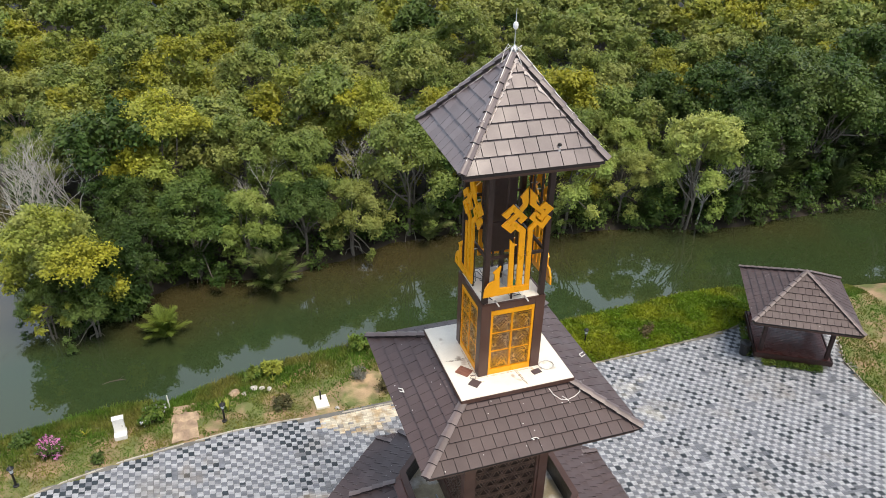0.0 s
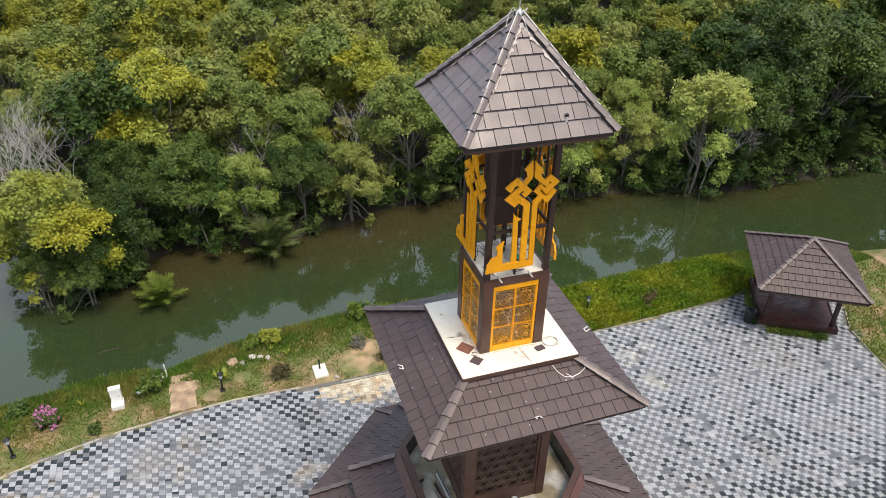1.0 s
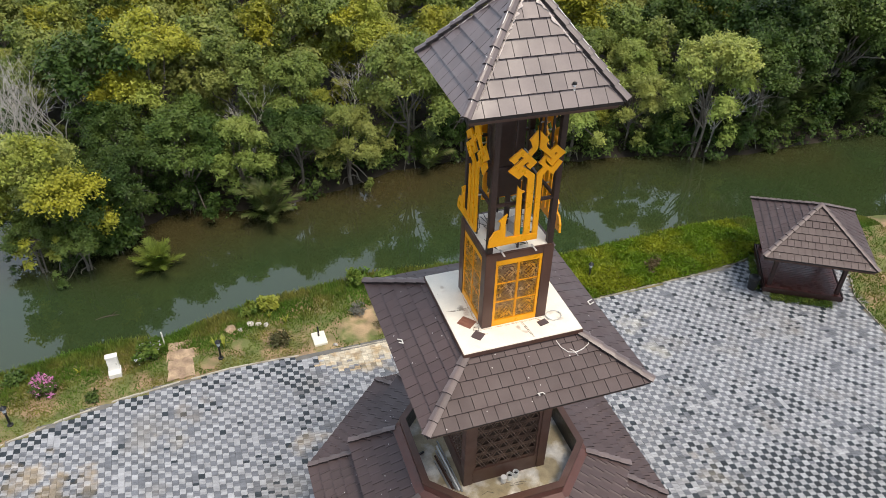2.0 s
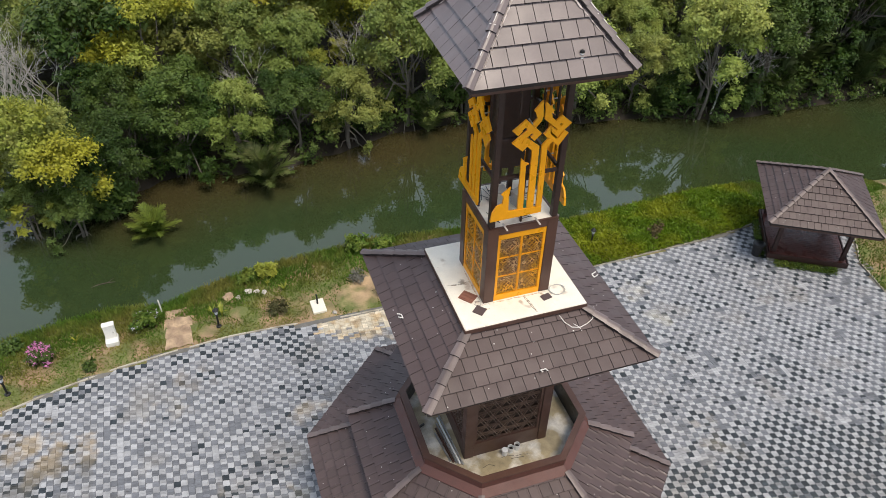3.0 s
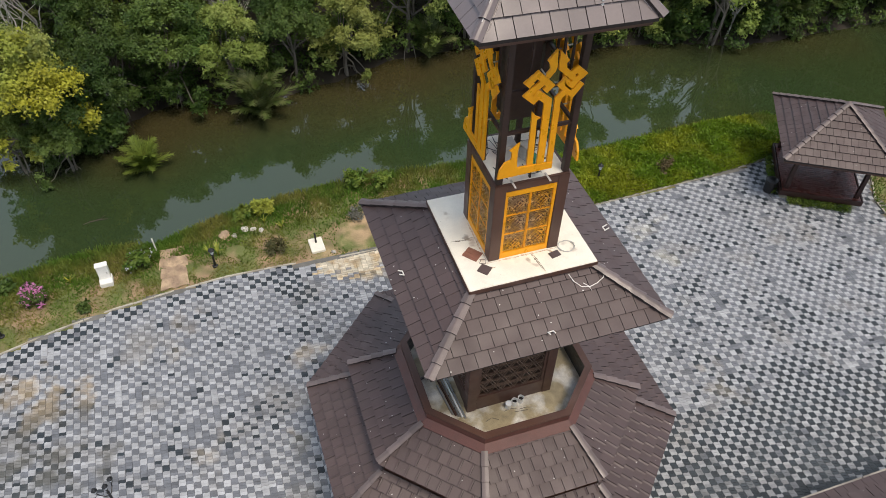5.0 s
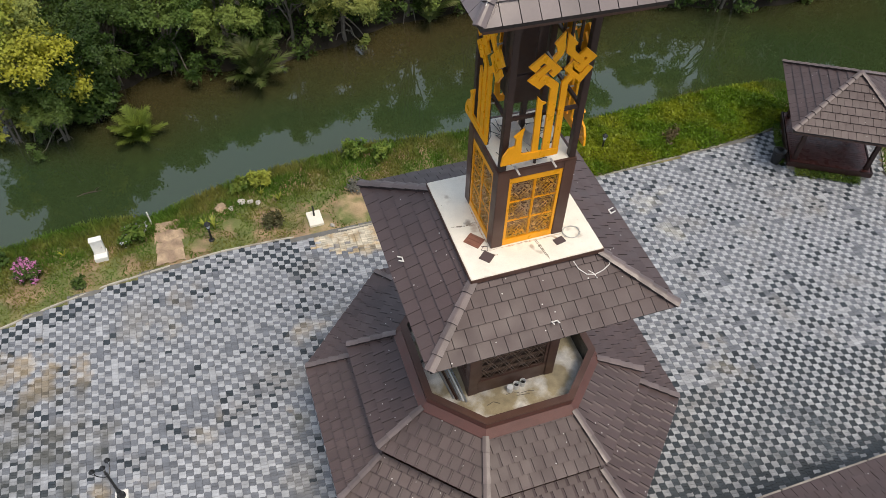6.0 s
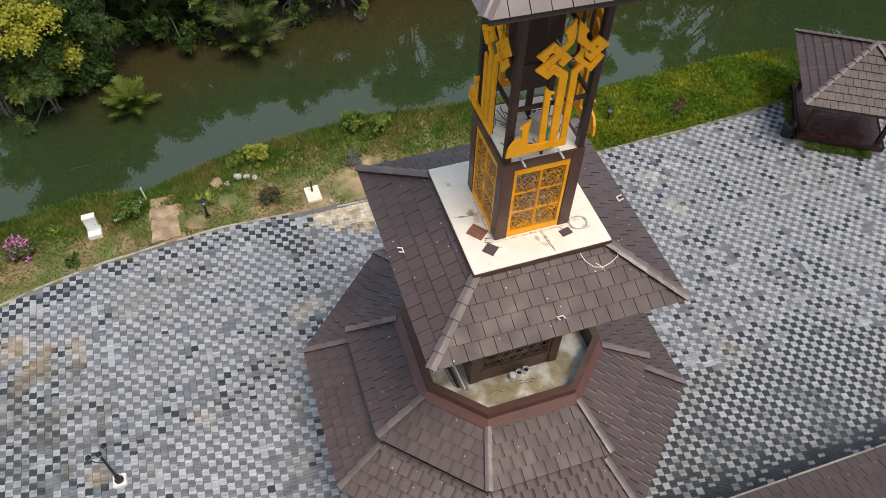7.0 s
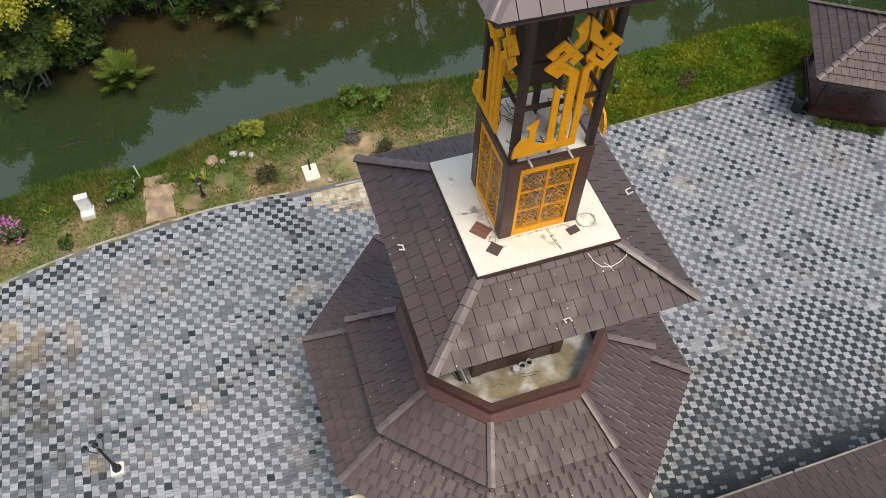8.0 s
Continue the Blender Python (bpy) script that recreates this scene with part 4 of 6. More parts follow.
for k in range(8):
    o1, o2, i1, i2 = ring(2.34, 0)[k], ring(2.34, 0)[(k + 1) % 8], ring(2.22, 0)[k], ring(2.22, 0)[(k + 1) % 8]
    vs = [(p[0], p[1], z) for z in (4.5, 5.33) for p in (o1, o2, i2, i1)]
    side = put("parapet", vs, [(3, 2, 1, 0), (4, 5, 6, 7), (0, 1, 5, 4), (1, 2, 6, 5), (2, 3, 7, 6), (3, 0, 4, 7)], PARAPET, minaret)
    c1, c2, d1, d2 = ring(2.38, 0)[k], ring(2.38, 0)[(k + 1) % 8], ring(2.19, 0)[k], ring(2.19, 0)[(k + 1) % 8]
    vs = [(p[0], p[1], z) for z in (5.332, 5.372) for p in (c1, c2, d2, d1)]
    put("coping", vs, [(3, 2, 1, 0), (4, 5, 6, 7), (0, 1, 5, 4), (1, 2, 6, 5), (2, 3, 7, 6), (3, 0, 4, 7)], BROWN, side)
    # added thin sheet that turns the parapet's inner face black
    l1, l2, m1, m2 = ring(2.216, 0)[k], ring(2.216, 0)[(k + 1) % 8], ring(2.204, 0)[k], ring(2.204, 0)[(k + 1) % 8]
    vs = [(p[0], p[1], z) for z in (4.704, 5.328) for p in (l1, l2, m2, m1)]
    put("lining", vs, [(3, 2, 1, 0), (4, 5, 6, 7), (0, 1, 5, 4), (1, 2, 6, 5), (2, 3, 7, 6), (3, 0, 4, 7)], BLACK, side, "thin black lining on the parapet's inner face")
    f1, f2, e1, e2 = ring(2.35, 5.08)[k], ring(2.35, 5.08)[(k + 1) % 8], ring(2.56, 4.92)[k], ring(2.56, 4.92)[(k + 1) % 8]
    put("flashing", [f1, f2, e2, e1] + [(p[0], p[1], p[2] - 0.02) for p in (f1, f2, e2, e1)], [(0, 3, 2, 1), (4, 5, 6, 7), (3, 7, 6, 2)], PARAPET, side)


def eight_roof(name, a0, z0, a1, z1, label, seen=(0, 1, 2, 7, 6, 5), cap_from=0.0, cap_to=1.0, rise=0.06):
    lo, hi = ring(a0, z0), ring(a1, z1)
    roof = shell(minaret, name, lo, hi, 0.09, UNDERLAY, label)
    faces = []
    for k in range(8):
        j = (k + 1) % 8
        faces.append([lo[k], lo[j], hi[j], hi[k]])
        tile_face(roof, faces[k], shift=0.07 * k % 0.3, joined=k not in seen, rise=rise)
    for k in range(8):
        a, b = Vector(lo[k]), Vector(hi[k])
        hip_caps(roof, a.lerp(b, cap_from), a.lerp(b, cap_to), normal_of(faces[k - 1]), normal_of(faces[k]), wing=0.098)
    for k in range(8):
        p, q, r_, s_ = ring(a0 - 0.06, z0 - 0.03)[k], ring(a0 - 0.06, z0 - 0.03)[(k + 1) % 8], ring(a0 - 0.10, z0 - 0.03)[k], ring(a0 - 0.10, z0 - 0.03)[(k + 1) % 8]
        vs = [p, q, s_, r_] + [(v[0], v[1], v[2] - 0.19) for v in (p, q, s_, r_)]
        put("fascia", vs, [(0, 1, 2, 3), (7, 6, 5, 4), (1, 0, 4, 5), (2, 1, 5, 6), (3, 2, 6, 7), (0, 3, 7, 4)], BROWN, roof)
    return roof


eight_roof("upper_tier_roof", 3.78, 4.30, 2.36, 4.93, "eight-sided upper tier of brown roof tiles", cap_to=0.93, rise=0.07)
eight_roof("lower_tier_roof", 4.98, 3.04, 3.66, 3.80, "eight-sided lower tier of brown roof tiles", cap_to=0.97, rise=0.105)
for k in range(8):
    o1, o2, i1, i2 = ring(4.0, 0)[k], ring(4.0, 0)[(k + 1) % 8], ring(3.8, 0)[k], ring(3.8, 0)[(k + 1) % 8]
    vs = [(p[0], p[1], z) for z in (-0.06, 3.1) for p in (o1, o2, i2, i1)]
    put("base_wall", vs, [(3, 2, 1, 0), (4, 5, 6, 7), (0, 1, 5, 4), (1, 2, 6, 5), (2, 3, 7, 6), (3, 0, 4, 7)], CREAM, minaret)
for k in range(8):
    o1, o2, i1, i2 = ring(3.64, 0)[k], ring(3.64, 0)[(k + 1) % 8], ring(3.5, 0)[k], ring(3.5, 0)[(k + 1) % 8]
    vs = [(p[0], p[1], z) for z in (3.62, 4.26) for p in (o1, o2, i2, i1)]
    put("drum_wall", vs, [(3, 2, 1, 0), (4, 5, 6, 7), (0, 1, 5, 4), (1, 2, 6, 5), (2, 3, 7, 6), (3, 0, 4, 7)], BROWN, minaret)

# covered way that leads off behind
canopy = thing("covered_way", "flat cream concrete canopy joining the minaret's base", "canopy")
box_part("canopy_slab", (-4.95, -13.0, 2.36), (2.72, -2.2, 2.60), CREAM, canopy, 0.02)
for x in (-4.3, 2.0):
    for y in (-12.4, -9.2, -6.0):
        box_part("column", (x - 0.18, y - 0.18, -0.06), (x + 0.18, y + 0.18, 2.36), CREAM, canopy, 0.015)

# ---- things left on the minaret's roofs and floors ----
def lying(name, label, category, dims, at, rz, mat, bevel=0.006, tilt=0.0):
    bm = bmesh.new()
    add_box(bm, (-dims[0] / 2, -dims[1] / 2, 0), (dims[0] / 2, dims[1] / 2, dims[2]), bevel)
    ob = part(name, bm, mat, None, label, m=pose(*at, tilt, 0, rz))
    return tagged(ob, label, category)


red = lying("tile_offcut", "loose red-brown ribbed tile lying on the cream slab", "roof tile", (0.30, 0.36, 0.02), (-1.07, -0.50, 10.384), 40, REDTILE, 0.004)
for k in range(3):
    box_part("rib", (-0.10 + 0.1 * k - 0.012, -0.17, 0.02), (-0.10 + 0.1 * k + 0.012, 0.17, 0.032), REDTILE, red, 0.003)
lying("tile_offcut", "loose dark roof tile lying on the cream slab", "roof tile", (0.25, 0.25, 0.018), (-0.97, -1.0, 10.384), 42, TILE, 0.003)
lying("tile_offcut", "dark broken tile lying on the cream slab beside the door", "roof tile", (0.24, 0.17, 0.018), (0.66, -1.03, 10.384), 12, TILE, 0.003)


def wire(name, label, category, pts, r, mat):
    bm = bmesh.new()
    add_tube(bm, pts, [r] * len(pts), 5)
    return tagged(part(name, bm, mat, None, label), label, category)


for k in range(3):
    pts = [(1.0 + 0.19 * math.cos(a + k) * (1 + 0.1 * math.sin(3 * a)), -0.88 + 0.17 * math.sin(a + k), 10.39 + 0.008 * k) for a in [0.45 * j for j in range(14)]]
    wire("coiled_wire", "coiled pale wire lying on the cream slab", "wire", pts, 0.007, CARD)
wire("bent_wire", "thin bent wire beside the loose tiles", "wire", [(-0.95, -0.72, 10.39), (-1.02, -0.8, 10.4), (-0.9, -0.86, 10.4), (-0.86, -0.74, 10.4), (-0.98, -0.7, 10.39)], 0.007, BROWN)
slope_m = (ZT_M - Z_M) / (EAVE_M - TOP_M)
zm = lambda d: Z_M + (EAVE_M - d) * slope_m + 0.06
wire("rope", "pale rope lying in a curve on the middle roof", "rope", [(0.80, -1.50, zm(1.50)), (0.86, -1.66, zm(1.66)), (1.0, -1.80, zm(1.8)), (1.18, -1.84, zm(1.84)), (1.38, -1.80, zm(1.8)), (1.56, -1.72, zm(1.72)), (1.60, -1.60, zm(1.6))], 0.011, CONDUCTOR)
wire("rope", "short pale rope end on the middle roof", "rope", [(1.06, -1.74, zm(1.74)), (1.16, -1.82, zm(1.82)), (1.20, -1.92, zm(1.92))], 0.010, CONDUCTOR)


def chalk_hook(at, rz, tilt_axis):
    """A small bent white clip fixed on the tiles."""
    bm = bmesh.new()
    add_band(bm, [(-0.06, 0.12), (-0.06, 0.0), (0.06, 0.0), (0.06, 0.12)], 0.028, 0.012, pose(*at, *tilt_axis, rz) @ pose(0, 0, 0, 90, 0, 0))
    return tagged(part("roof_clip", bm, WHITE, None, "small white bent clip on the roof tiles"), "small white bent clip on the roof tiles", "clip", "clips on the middle roof")


sl = math.degrees(math.atan(slope_m))
chalk_hook((0.0, -2.50, zm(2.50) + 0.02), 0, (-sl, 0))
chalk_hook((-2.50, 0.03, zm(2.50) + 0.02), -90, (-sl, 0))
chalk_hook((2.52, 0.0, zm(2.52) + 0.02), 90, (-sl, 0))


def pot(x, y, label, open_top):
    root = thing("plastic_pot", label, "pot", "pots on the roof tray", pose(x, y, 4.702))
    bm = bmesh.new()
    prof = [(0.07, 0), (0.078, 0.005), (0.082, 0.18), (0.088, 0.185), (0.088, 0.2)] + ([(0.076, 0.2), (0.07, 0.03)] if open_top else [(0.06, 0.205)])
    add_lathe(bm, prof, 18)
    part("body", bm, PLASTIC, root, smooth=False)
    if open_top:
        # black disc stands in for the shaded hollow of the pipe
        bm = bmesh.new()
        add_lathe(bm, [(0.073, 0.1), (0.073, 0.104)], 18)
        part("inside", bm, BLACK, root)


pot(0.04, -1.11, "white capped plastic pipe end on the roof tray", False)
pot(0.23, -1.07, "open white plastic pipe end on the roof tray", True)
pot(0.43, -1.04, "open white plastic pipe end on the roof tray", True)
for k in range(5):
    wire("steel_pipe", "galvanised pipe lying on the roof tray", "pipe", [(-1.17 - 0.072 * k, -1.10 + 0.05 * k, 4.74 + 0.004 * (k % 2)), (-1.29 - 0.072 * k, 0.75 - 0.16 * k, 4.74 + 0.004 * (k % 2))], 0.031, (STEEL, PLASTIC, STEEL, BROWN, STEEL)[k])
wire("drain_spout", "black drain spout lying on the roof tray", "pipe", [(-1.98, 0.42, 4.75), (-1.78, 0.5, 4.75)], 0.035, BLACK)
for k, (x, y) in enumerate(((0.16, -1.3), (0.3, -1.26), (-0.1, -1.2), (-0.7, -1.35))):
    wire("thin_stick", "thin twig lying on the roof tray", "twig", [(x, y, 4.708), (x + 0.2, y + 0.03 * (k - 1), 4.712), (x + 0.36, y - 0.04, 4.708)], 0.007, BARK)
for k, (x, y, w, h, mt, lab) in enumerate(((-0.28, -0.05, 0.26, 0.42, CARD, "pale grey plastic crate on the stage floor"), (0.12, -0.12, 0.24, 0.32, CARD, "pale grey plastic box on the stage floor"), (0.16, -0.38, 0.13, 0.22, GREEN, "small green plastic can on the stage floor"))):
    root = thing("crate", lab, "box", m=pose(x, y, Z_BOX + 0.021, 0, 0, 20 * k))
    box_part("body", (-w / 2, -w / 2, 0), (w / 2, w / 2, h), mt, root, 0.02)
    box_part("rim", (-w / 2 - 0.012, -w / 2 - 0.012, h), (w / 2 + 0.012, w / 2 + 0.012, h + 0.02), mt, root, 0.006)
rng = random.Random(21)
for k in range(9):
    x, y = rng.uniform(-0.6, 0.6), rng.uniform(-0.6, 0.55)
    pts = [(max(-0.68, min(0.68, x + rng.uniform(-0.28, 0.28))), max(-0.68, min(0.66, y + rng.uniform(-0.28, 0.28))), Z_BOX + 0.03 + rng.uniform(0, 0.05)) for _ in range(6)]
    wire("loose_cable", "tangled dark cable on the stage floor", "cable", pts, 0.008, BLACK)


# ---- gazebo ----
gazebo = thing("gazebo", "open timber gazebo with a tiled pyramid roof", "gazebo", m=pose(19.42, 8.60, 0, 0, 0, -30.4))
G_E, G_Z, G_A = 2.42, 2.64, 4.16
g_roof = shell(gazebo, "gazebo_roof", [(-G_E, -G_E, G_Z), (G_E, -G_E, G_Z), (G_E, G_E, G_Z), (-G_E, G_E, G_Z)], [(-0.01, -0.01, G_A), (0.01, -0.01, G_A), (0.01, 0.01, G_A), (-0.01, 0.01, G_A)], 0.09, UNDERLAY, "pyramid roof of flat brown tiles")
g_roof.matrix_basis = Matrix.Diagonal((0.965, 1, 1, 1))
square_roof(g_roof, G_E, G_Z, 0.0, G_A, cap_ends=(-0.01, 0.98), tiles_on=(0, 1, 3), shift=0.05)
for k in range(4):
    box_part("fascia", (-2.36, -2.38, G_Z - 0.2), (2.36, -2.32, G_Z - 0.04), BROWN, g_roof, 0.004, m=pose(0, 0, 0, 0, 0, 90 * k))
bm = bmesh.new()
add_lathe(bm, [(0.14, -0.08), (0.13, 0.02), (0.05, 0.1), (0.02, 0.12)], 8, (0, 0, G_A + 0.03))
part("roof_knob", bm, CAP, g_roof)
for sx in (-1, 1):
    for sy in (-1, 1):
        box_part("post", (sx * 1.48 - 0.085, sy * 1.48 - 0.085, 0.14), (sx * 1.48 + 0.085, sy * 1.48 + 0.085, G_Z - 0.02), TIMBER, gazebo, 0.01)
        box_part("footing", (sx * 1.48 - 0.16, sy * 1.48 - 0.16, -0.08), (sx * 1.48 + 0.16, sy * 1.48 + 0.16, 0.139), CONCRETE, gazebo, 0.015)
for k in range(24):
    y = -1.68 + k * 0.14
    box_part("floor_board", (-1.66, y + 0.003, 0.46), (1.66, y + 0.137, 0.50), DECK, gazebo, 0.004)
for k in range(4):
    box_part("edge_beam", (-1.72, -1.76, 0.26), (1.72, -1.70, 0.505), TIMBER, gazebo, 0.006, m=pose(0, 0, 0, 0, 0, 90 * k))
    box_part("tie_beam", (-1.38, -1.53, G_Z - 0.30), (1.38, -1.43, G_Z - 0.12), TIMBER, gazebo, 0.006, m=pose(0, 0, 0, 0, 0, 90 * k))
box_part("underside", (-1.55, -1.55, 0.0), (1.55, 1.55, 0.44), TIMBER, gazebo, 0.01)

# ---- hall roof that edges the paving ----
hall = thing("hall", "large hall with a low brown tiled roof", "building")
HX0, HX1, HY, HZ = 3.6, 26.0, -5.35, 3.0
box_part("wall", (HX0 + 0.9, -16.0, -0.06), (HX1 - 0.9, HY - 0.9, HZ), CREAM, hall, 0.02)
hall_roof = put("hall_roof", [(HX0, HY, HZ), (HX1, HY, HZ), (HX1 - 6, HY - 6, HZ + 2.9), (HX0 + 6, HY - 6, HZ + 2.9), (HX0, -17, HZ), (HX1, -17, HZ), (HX0, HY, HZ - 0.1), (HX1, HY, HZ - 0.1), (HX1, -17, HZ - 0.1), (HX0, -17, HZ - 0.1)],
                [(0, 1, 2, 3), (1, 5, 2), (5, 4, 3, 2), (4, 0, 3), (6, 9, 8, 7), (0, 6, 7, 1), (1, 7, 8, 5), (5, 8, 9, 4), (4, 9, 6, 0)], UNDERLAY, hall, "low hipped roof of brown tiles")
sl_h = 2.9 / 6
tile_face(hall_roof, [(13.0, HY, HZ), (HX0, HY, HZ), (HX0 + 2.2, HY - 2.2, HZ + 2.2 * sl_h), (13.0, HY - 2.2, HZ + 2.2 * sl_h)])
tile_face(hall_roof, [(HX1, HY, HZ), (13.0, HY, HZ), (13.0, HY - 6, HZ + 2.9), (HX1 - 6, HY - 6, HZ + 2.9)], joined=True)
tile_face(hall_roof, [(13.0, HY - 2.24, HZ + 2.24 * sl_h), (HX0 + 2.2, HY - 2.24, HZ + 2.24 * sl_h), (HX0 + 6, HY - 6, HZ + 2.9), (13.0, HY - 6, HZ + 2.9)], joined=True)
tile_face(hall_roof, [(HX0, HY, HZ), (HX0, -17, HZ), (HX0 + 6, HY - 6.2, HZ + 2.9), (HX0 + 6, HY - 6, HZ + 2.9)], joined=True)
hip_caps(hall_roof, (HX0, HY, HZ), (HX0 + 6, HY - 6, HZ + 2.9), (-0.43, 0, 0.9), (0, 0.43, 0.9))
for k in range(8):
    box_part("gutter", (HX0 + 0.02 + k * 2.8, HY + 0.03, HZ - 0.13), (HX0 + 2.78 + k * 2.8, HY + 0.13, HZ - 0.02), GUTTER, hall, 0.012, "stained grey gutter length")
drain = thing("drain_cover", "square cast drain cover set in the paving", "drain", m=pose(7.25, -4.8, 0.004))
box_part("surround", (-0.2, -0.2, -0.05), (0.2, 0.2, 0.012), CONCRETE, drain, 0.008)
for k in range(3):
    s = 0.16 - 0.05 * k
    box_part("rim", (-s, -s, 0.012 + 0.006 * k), (s, s, 0.018 + 0.006 * k), (PAVE_GREY, CONCRETE, PAVE_DARK)[k], drain, 0.002)


# ---- lamps and small garden things ----
def lantern_head(root, at, s=1.0, name="lantern"):
    bm = bmesh.new()
    add_lathe(bm, [(0.03 * s, 0), (0.06 * s, 0.03 * s), (0.07 * s, 0.04 * s), (0.05 * s, 0.05 * s)], 8, at)
    head = part(name, bm, BLACK, root, "black lantern with clear panes")
    bm = bmesh.new()
    add_lathe(bm, [(0.055 * s, 0.05 * s), (0.10 * s, 0.24 * s)], 6, at)
    part("pane", bm, GLASS, head, "clear glass panes")
    bm = bmesh.new()
    add_lathe(bm, [(0.13 * s, 0.24 * s), (0.12 * s, 0.26 * s), (0.05 * s, 0.33 * s), (0.015 * s, 0.36 * s), (0.01 * s, 0.42 * s)], 8, at)
    part("cap", bm, BLACK, head)


lamp = thing("street_lamp", "black iron garden lamp post with three lanterns on a white base", "lamp post", m=pose(-11.0, 1.48, 0))
box_part("base", (-0.19, -0.19, -0.05), (0.19, 0.19, 0.12), WHITE, lamp, 0.015, "white concrete base")
bm = bmesh.new()
add_lathe(bm, [(0.13, 0.12), (0.13, 0.18), (0.09, 0.22), (0.07, 0.45), (0.045, 0.5), (0.035, 1.6), (0.05, 1.64), (0.03, 1.7), (0.03, 1.82)], 12)
part("pole", bm, BLACK, lamp)
lantern_head(lamp, (0, 0, 1.82), 0.7)
for ax, ay in ((-0.36, 0.12), (0.07, 0.36)):
    bm = bmesh.new()
    add_tube(bm, [(0, 0, 1.45), (ax * 0.4, ay * 0.4, 1.38), (ax * 0.8, ay * 0.8, 1.44), (ax, ay, 1.56)], [0.016] * 4, 6)
    arm = part("arm", bm, BLACK, lamp)
    lantern_head(lamp, (ax, ay, 1.56), 0.7)


def garden_lantern(x, y):
    z = land(x, y)
    g = thing("garden_lantern", "short black garden lantern standing in the bank planting", "garden lamp", "garden lanterns", pose(x, y, z))
    bm = bmesh.new()
    add_lathe(bm, [(0.11, -0.02), (0.11, 0.05), (0.06, 0.07), (0.045, 0.12), (0.04, 0.62), (0.06, 0.64), (0.04, 0.66)], 12)
    part("pole", bm, BLACK, g)
    lantern_head(g, (0, 0, 0.66), 1.05)


garden_lantern(-7.15, 11.15)
garden_lantern(9.9, 11.45)
garden_lantern(-14.9, 9.9)

block = thing("meter_box", "white painted concrete meter box on a stepped foot", "box", m=pose(-11.24, 11.62, 0.02, 0, 0, 3))
box_part("foot", (-0.24, -0.32, -0.1), (0.24, 0.18, 0.16), WHITE, block, 0.015)
box_part("body", (-0.21, -0.06, 0.161), (0.21, 0.16, 0.80), WHITE, block, 0.012)
box_part("cap", (-0.23, -0.08, 0.801), (0.23, 0.18, 0.86), WHITE, block, 0.012)
box_part("latch", (0.10, -0.068, 0.42), (0.14, -0.0605, 0.50), CARD, block, 0.002)

tap = thing("tap_plinth", "cream concrete plinth with a dark pipe stub", "plinth", m=pose(-3.08, 11.05, 0.0, 0, 0, 2))
box_part("slab", (-0.28, -0.40, -0.1), (0.28, 0.40, 0.14), SLAB, tap, 0.015)
bm = bmesh.new()
add_tube(bm, [(0.0, 0.12, 0.14), (0.0, 0.16, 0.5), (-0.01, 0.17, 0.62)], [0.04, 0.035, 0.03], 8)
part("pipe_stub", bm, BLACK, tap)

steps = thing("sandy_steps", "worn sandy steps leading down to the river", "steps")
rng = random.Random(4)
for k in range(4):
    bm = bmesh.new()
    y0 = 10.42 + k * 0.60
    n = 9
    outline = [(-9.25 + rng.uniform(-0.07, 0.05) + 1.02 * i / n, y0 + rng.uniform(-0.05, 0.05)) for i in range(n + 1)] + [(-8.22 - 1.02 * i / n + rng.uniform(-0.05, 0.06), y0 + 0.60 + rng.uniform(-0.05, 0.05)) for i in range(n + 1)]
    zt = 0.10 - 0.07 * k
    top = [bm.verts.new((x, y, zt + rng.uniform(-0.02, 0.02))) for x, y in outline]
    bot = [bm.verts.new((x, y, zt - 0.25)) for x, y in outline]
    bm.faces.new(top)
    for i in range(len(top)):
        bm.faces.new((top[i], bot[i], bot[(i + 1) % len(top)], top[(i + 1) % len(top)]))
    bm.normal_update()
    bmesh.ops.triangulate(bm, faces=[f for f in bm.faces if len(f.verts) > 4])
    part("step", bm, PATH_STONE, steps)
bm = bmesh.new()
add_tube(bm, [(-9.33, 12.95, -0.4), (-9.38, 13.0, 0.45)], [0.03, 0.03], 8)
tagged(part("marker_pole", bm, WHITE, None, "short white marker pole at the water's edge"), "short white marker pole at the water's edge", "pole")

bin_ob = thing("litter_bin", "black plastic litter bin standing on the paving", "bin", m=pose(16.95, 8.55, 0.0))
bm = bmesh.new()
add_lathe(bm, [(0.19, 0.0), (0.21, 0.02), (0.25, 0.58), (0.27, 0.6), (0.27, 0.63)], 18)
part("body", bm, BLACK, bin_ob)
bm = bmesh.new()
add_lathe(bm, [(0.275, 0.632), (0.27, 0.67), (0.17, 0.74), (0.05, 0.76)], 18)
part("lid", bm, BLACK, bin_ob)


bm = bmesh.new()
add_tube(bm, [(-12.2, 15.6, WATER_Z), (-11.9, 15.68, WATER_Z + 0.02), (-11.5, 15.7, WATER_Z + 0.02), (-11.2, 15.68, WATER_Z)], [0.012, 0.022, 0.026, 0.012], 6)
add_tube(bm, [(-11.5, 15.7, WATER_Z + 0.02), (-11.35, 15.8, WATER_Z + 0.08), (-11.25, 15.83, WATER_Z + 0.1)], [0.016, 0.012, 0.006], 5)
tagged(part("driftwood", bm, TIMBER, None, "thin dark branch drifting in the river"), "thin dark branch drifting in the river", "driftwood")


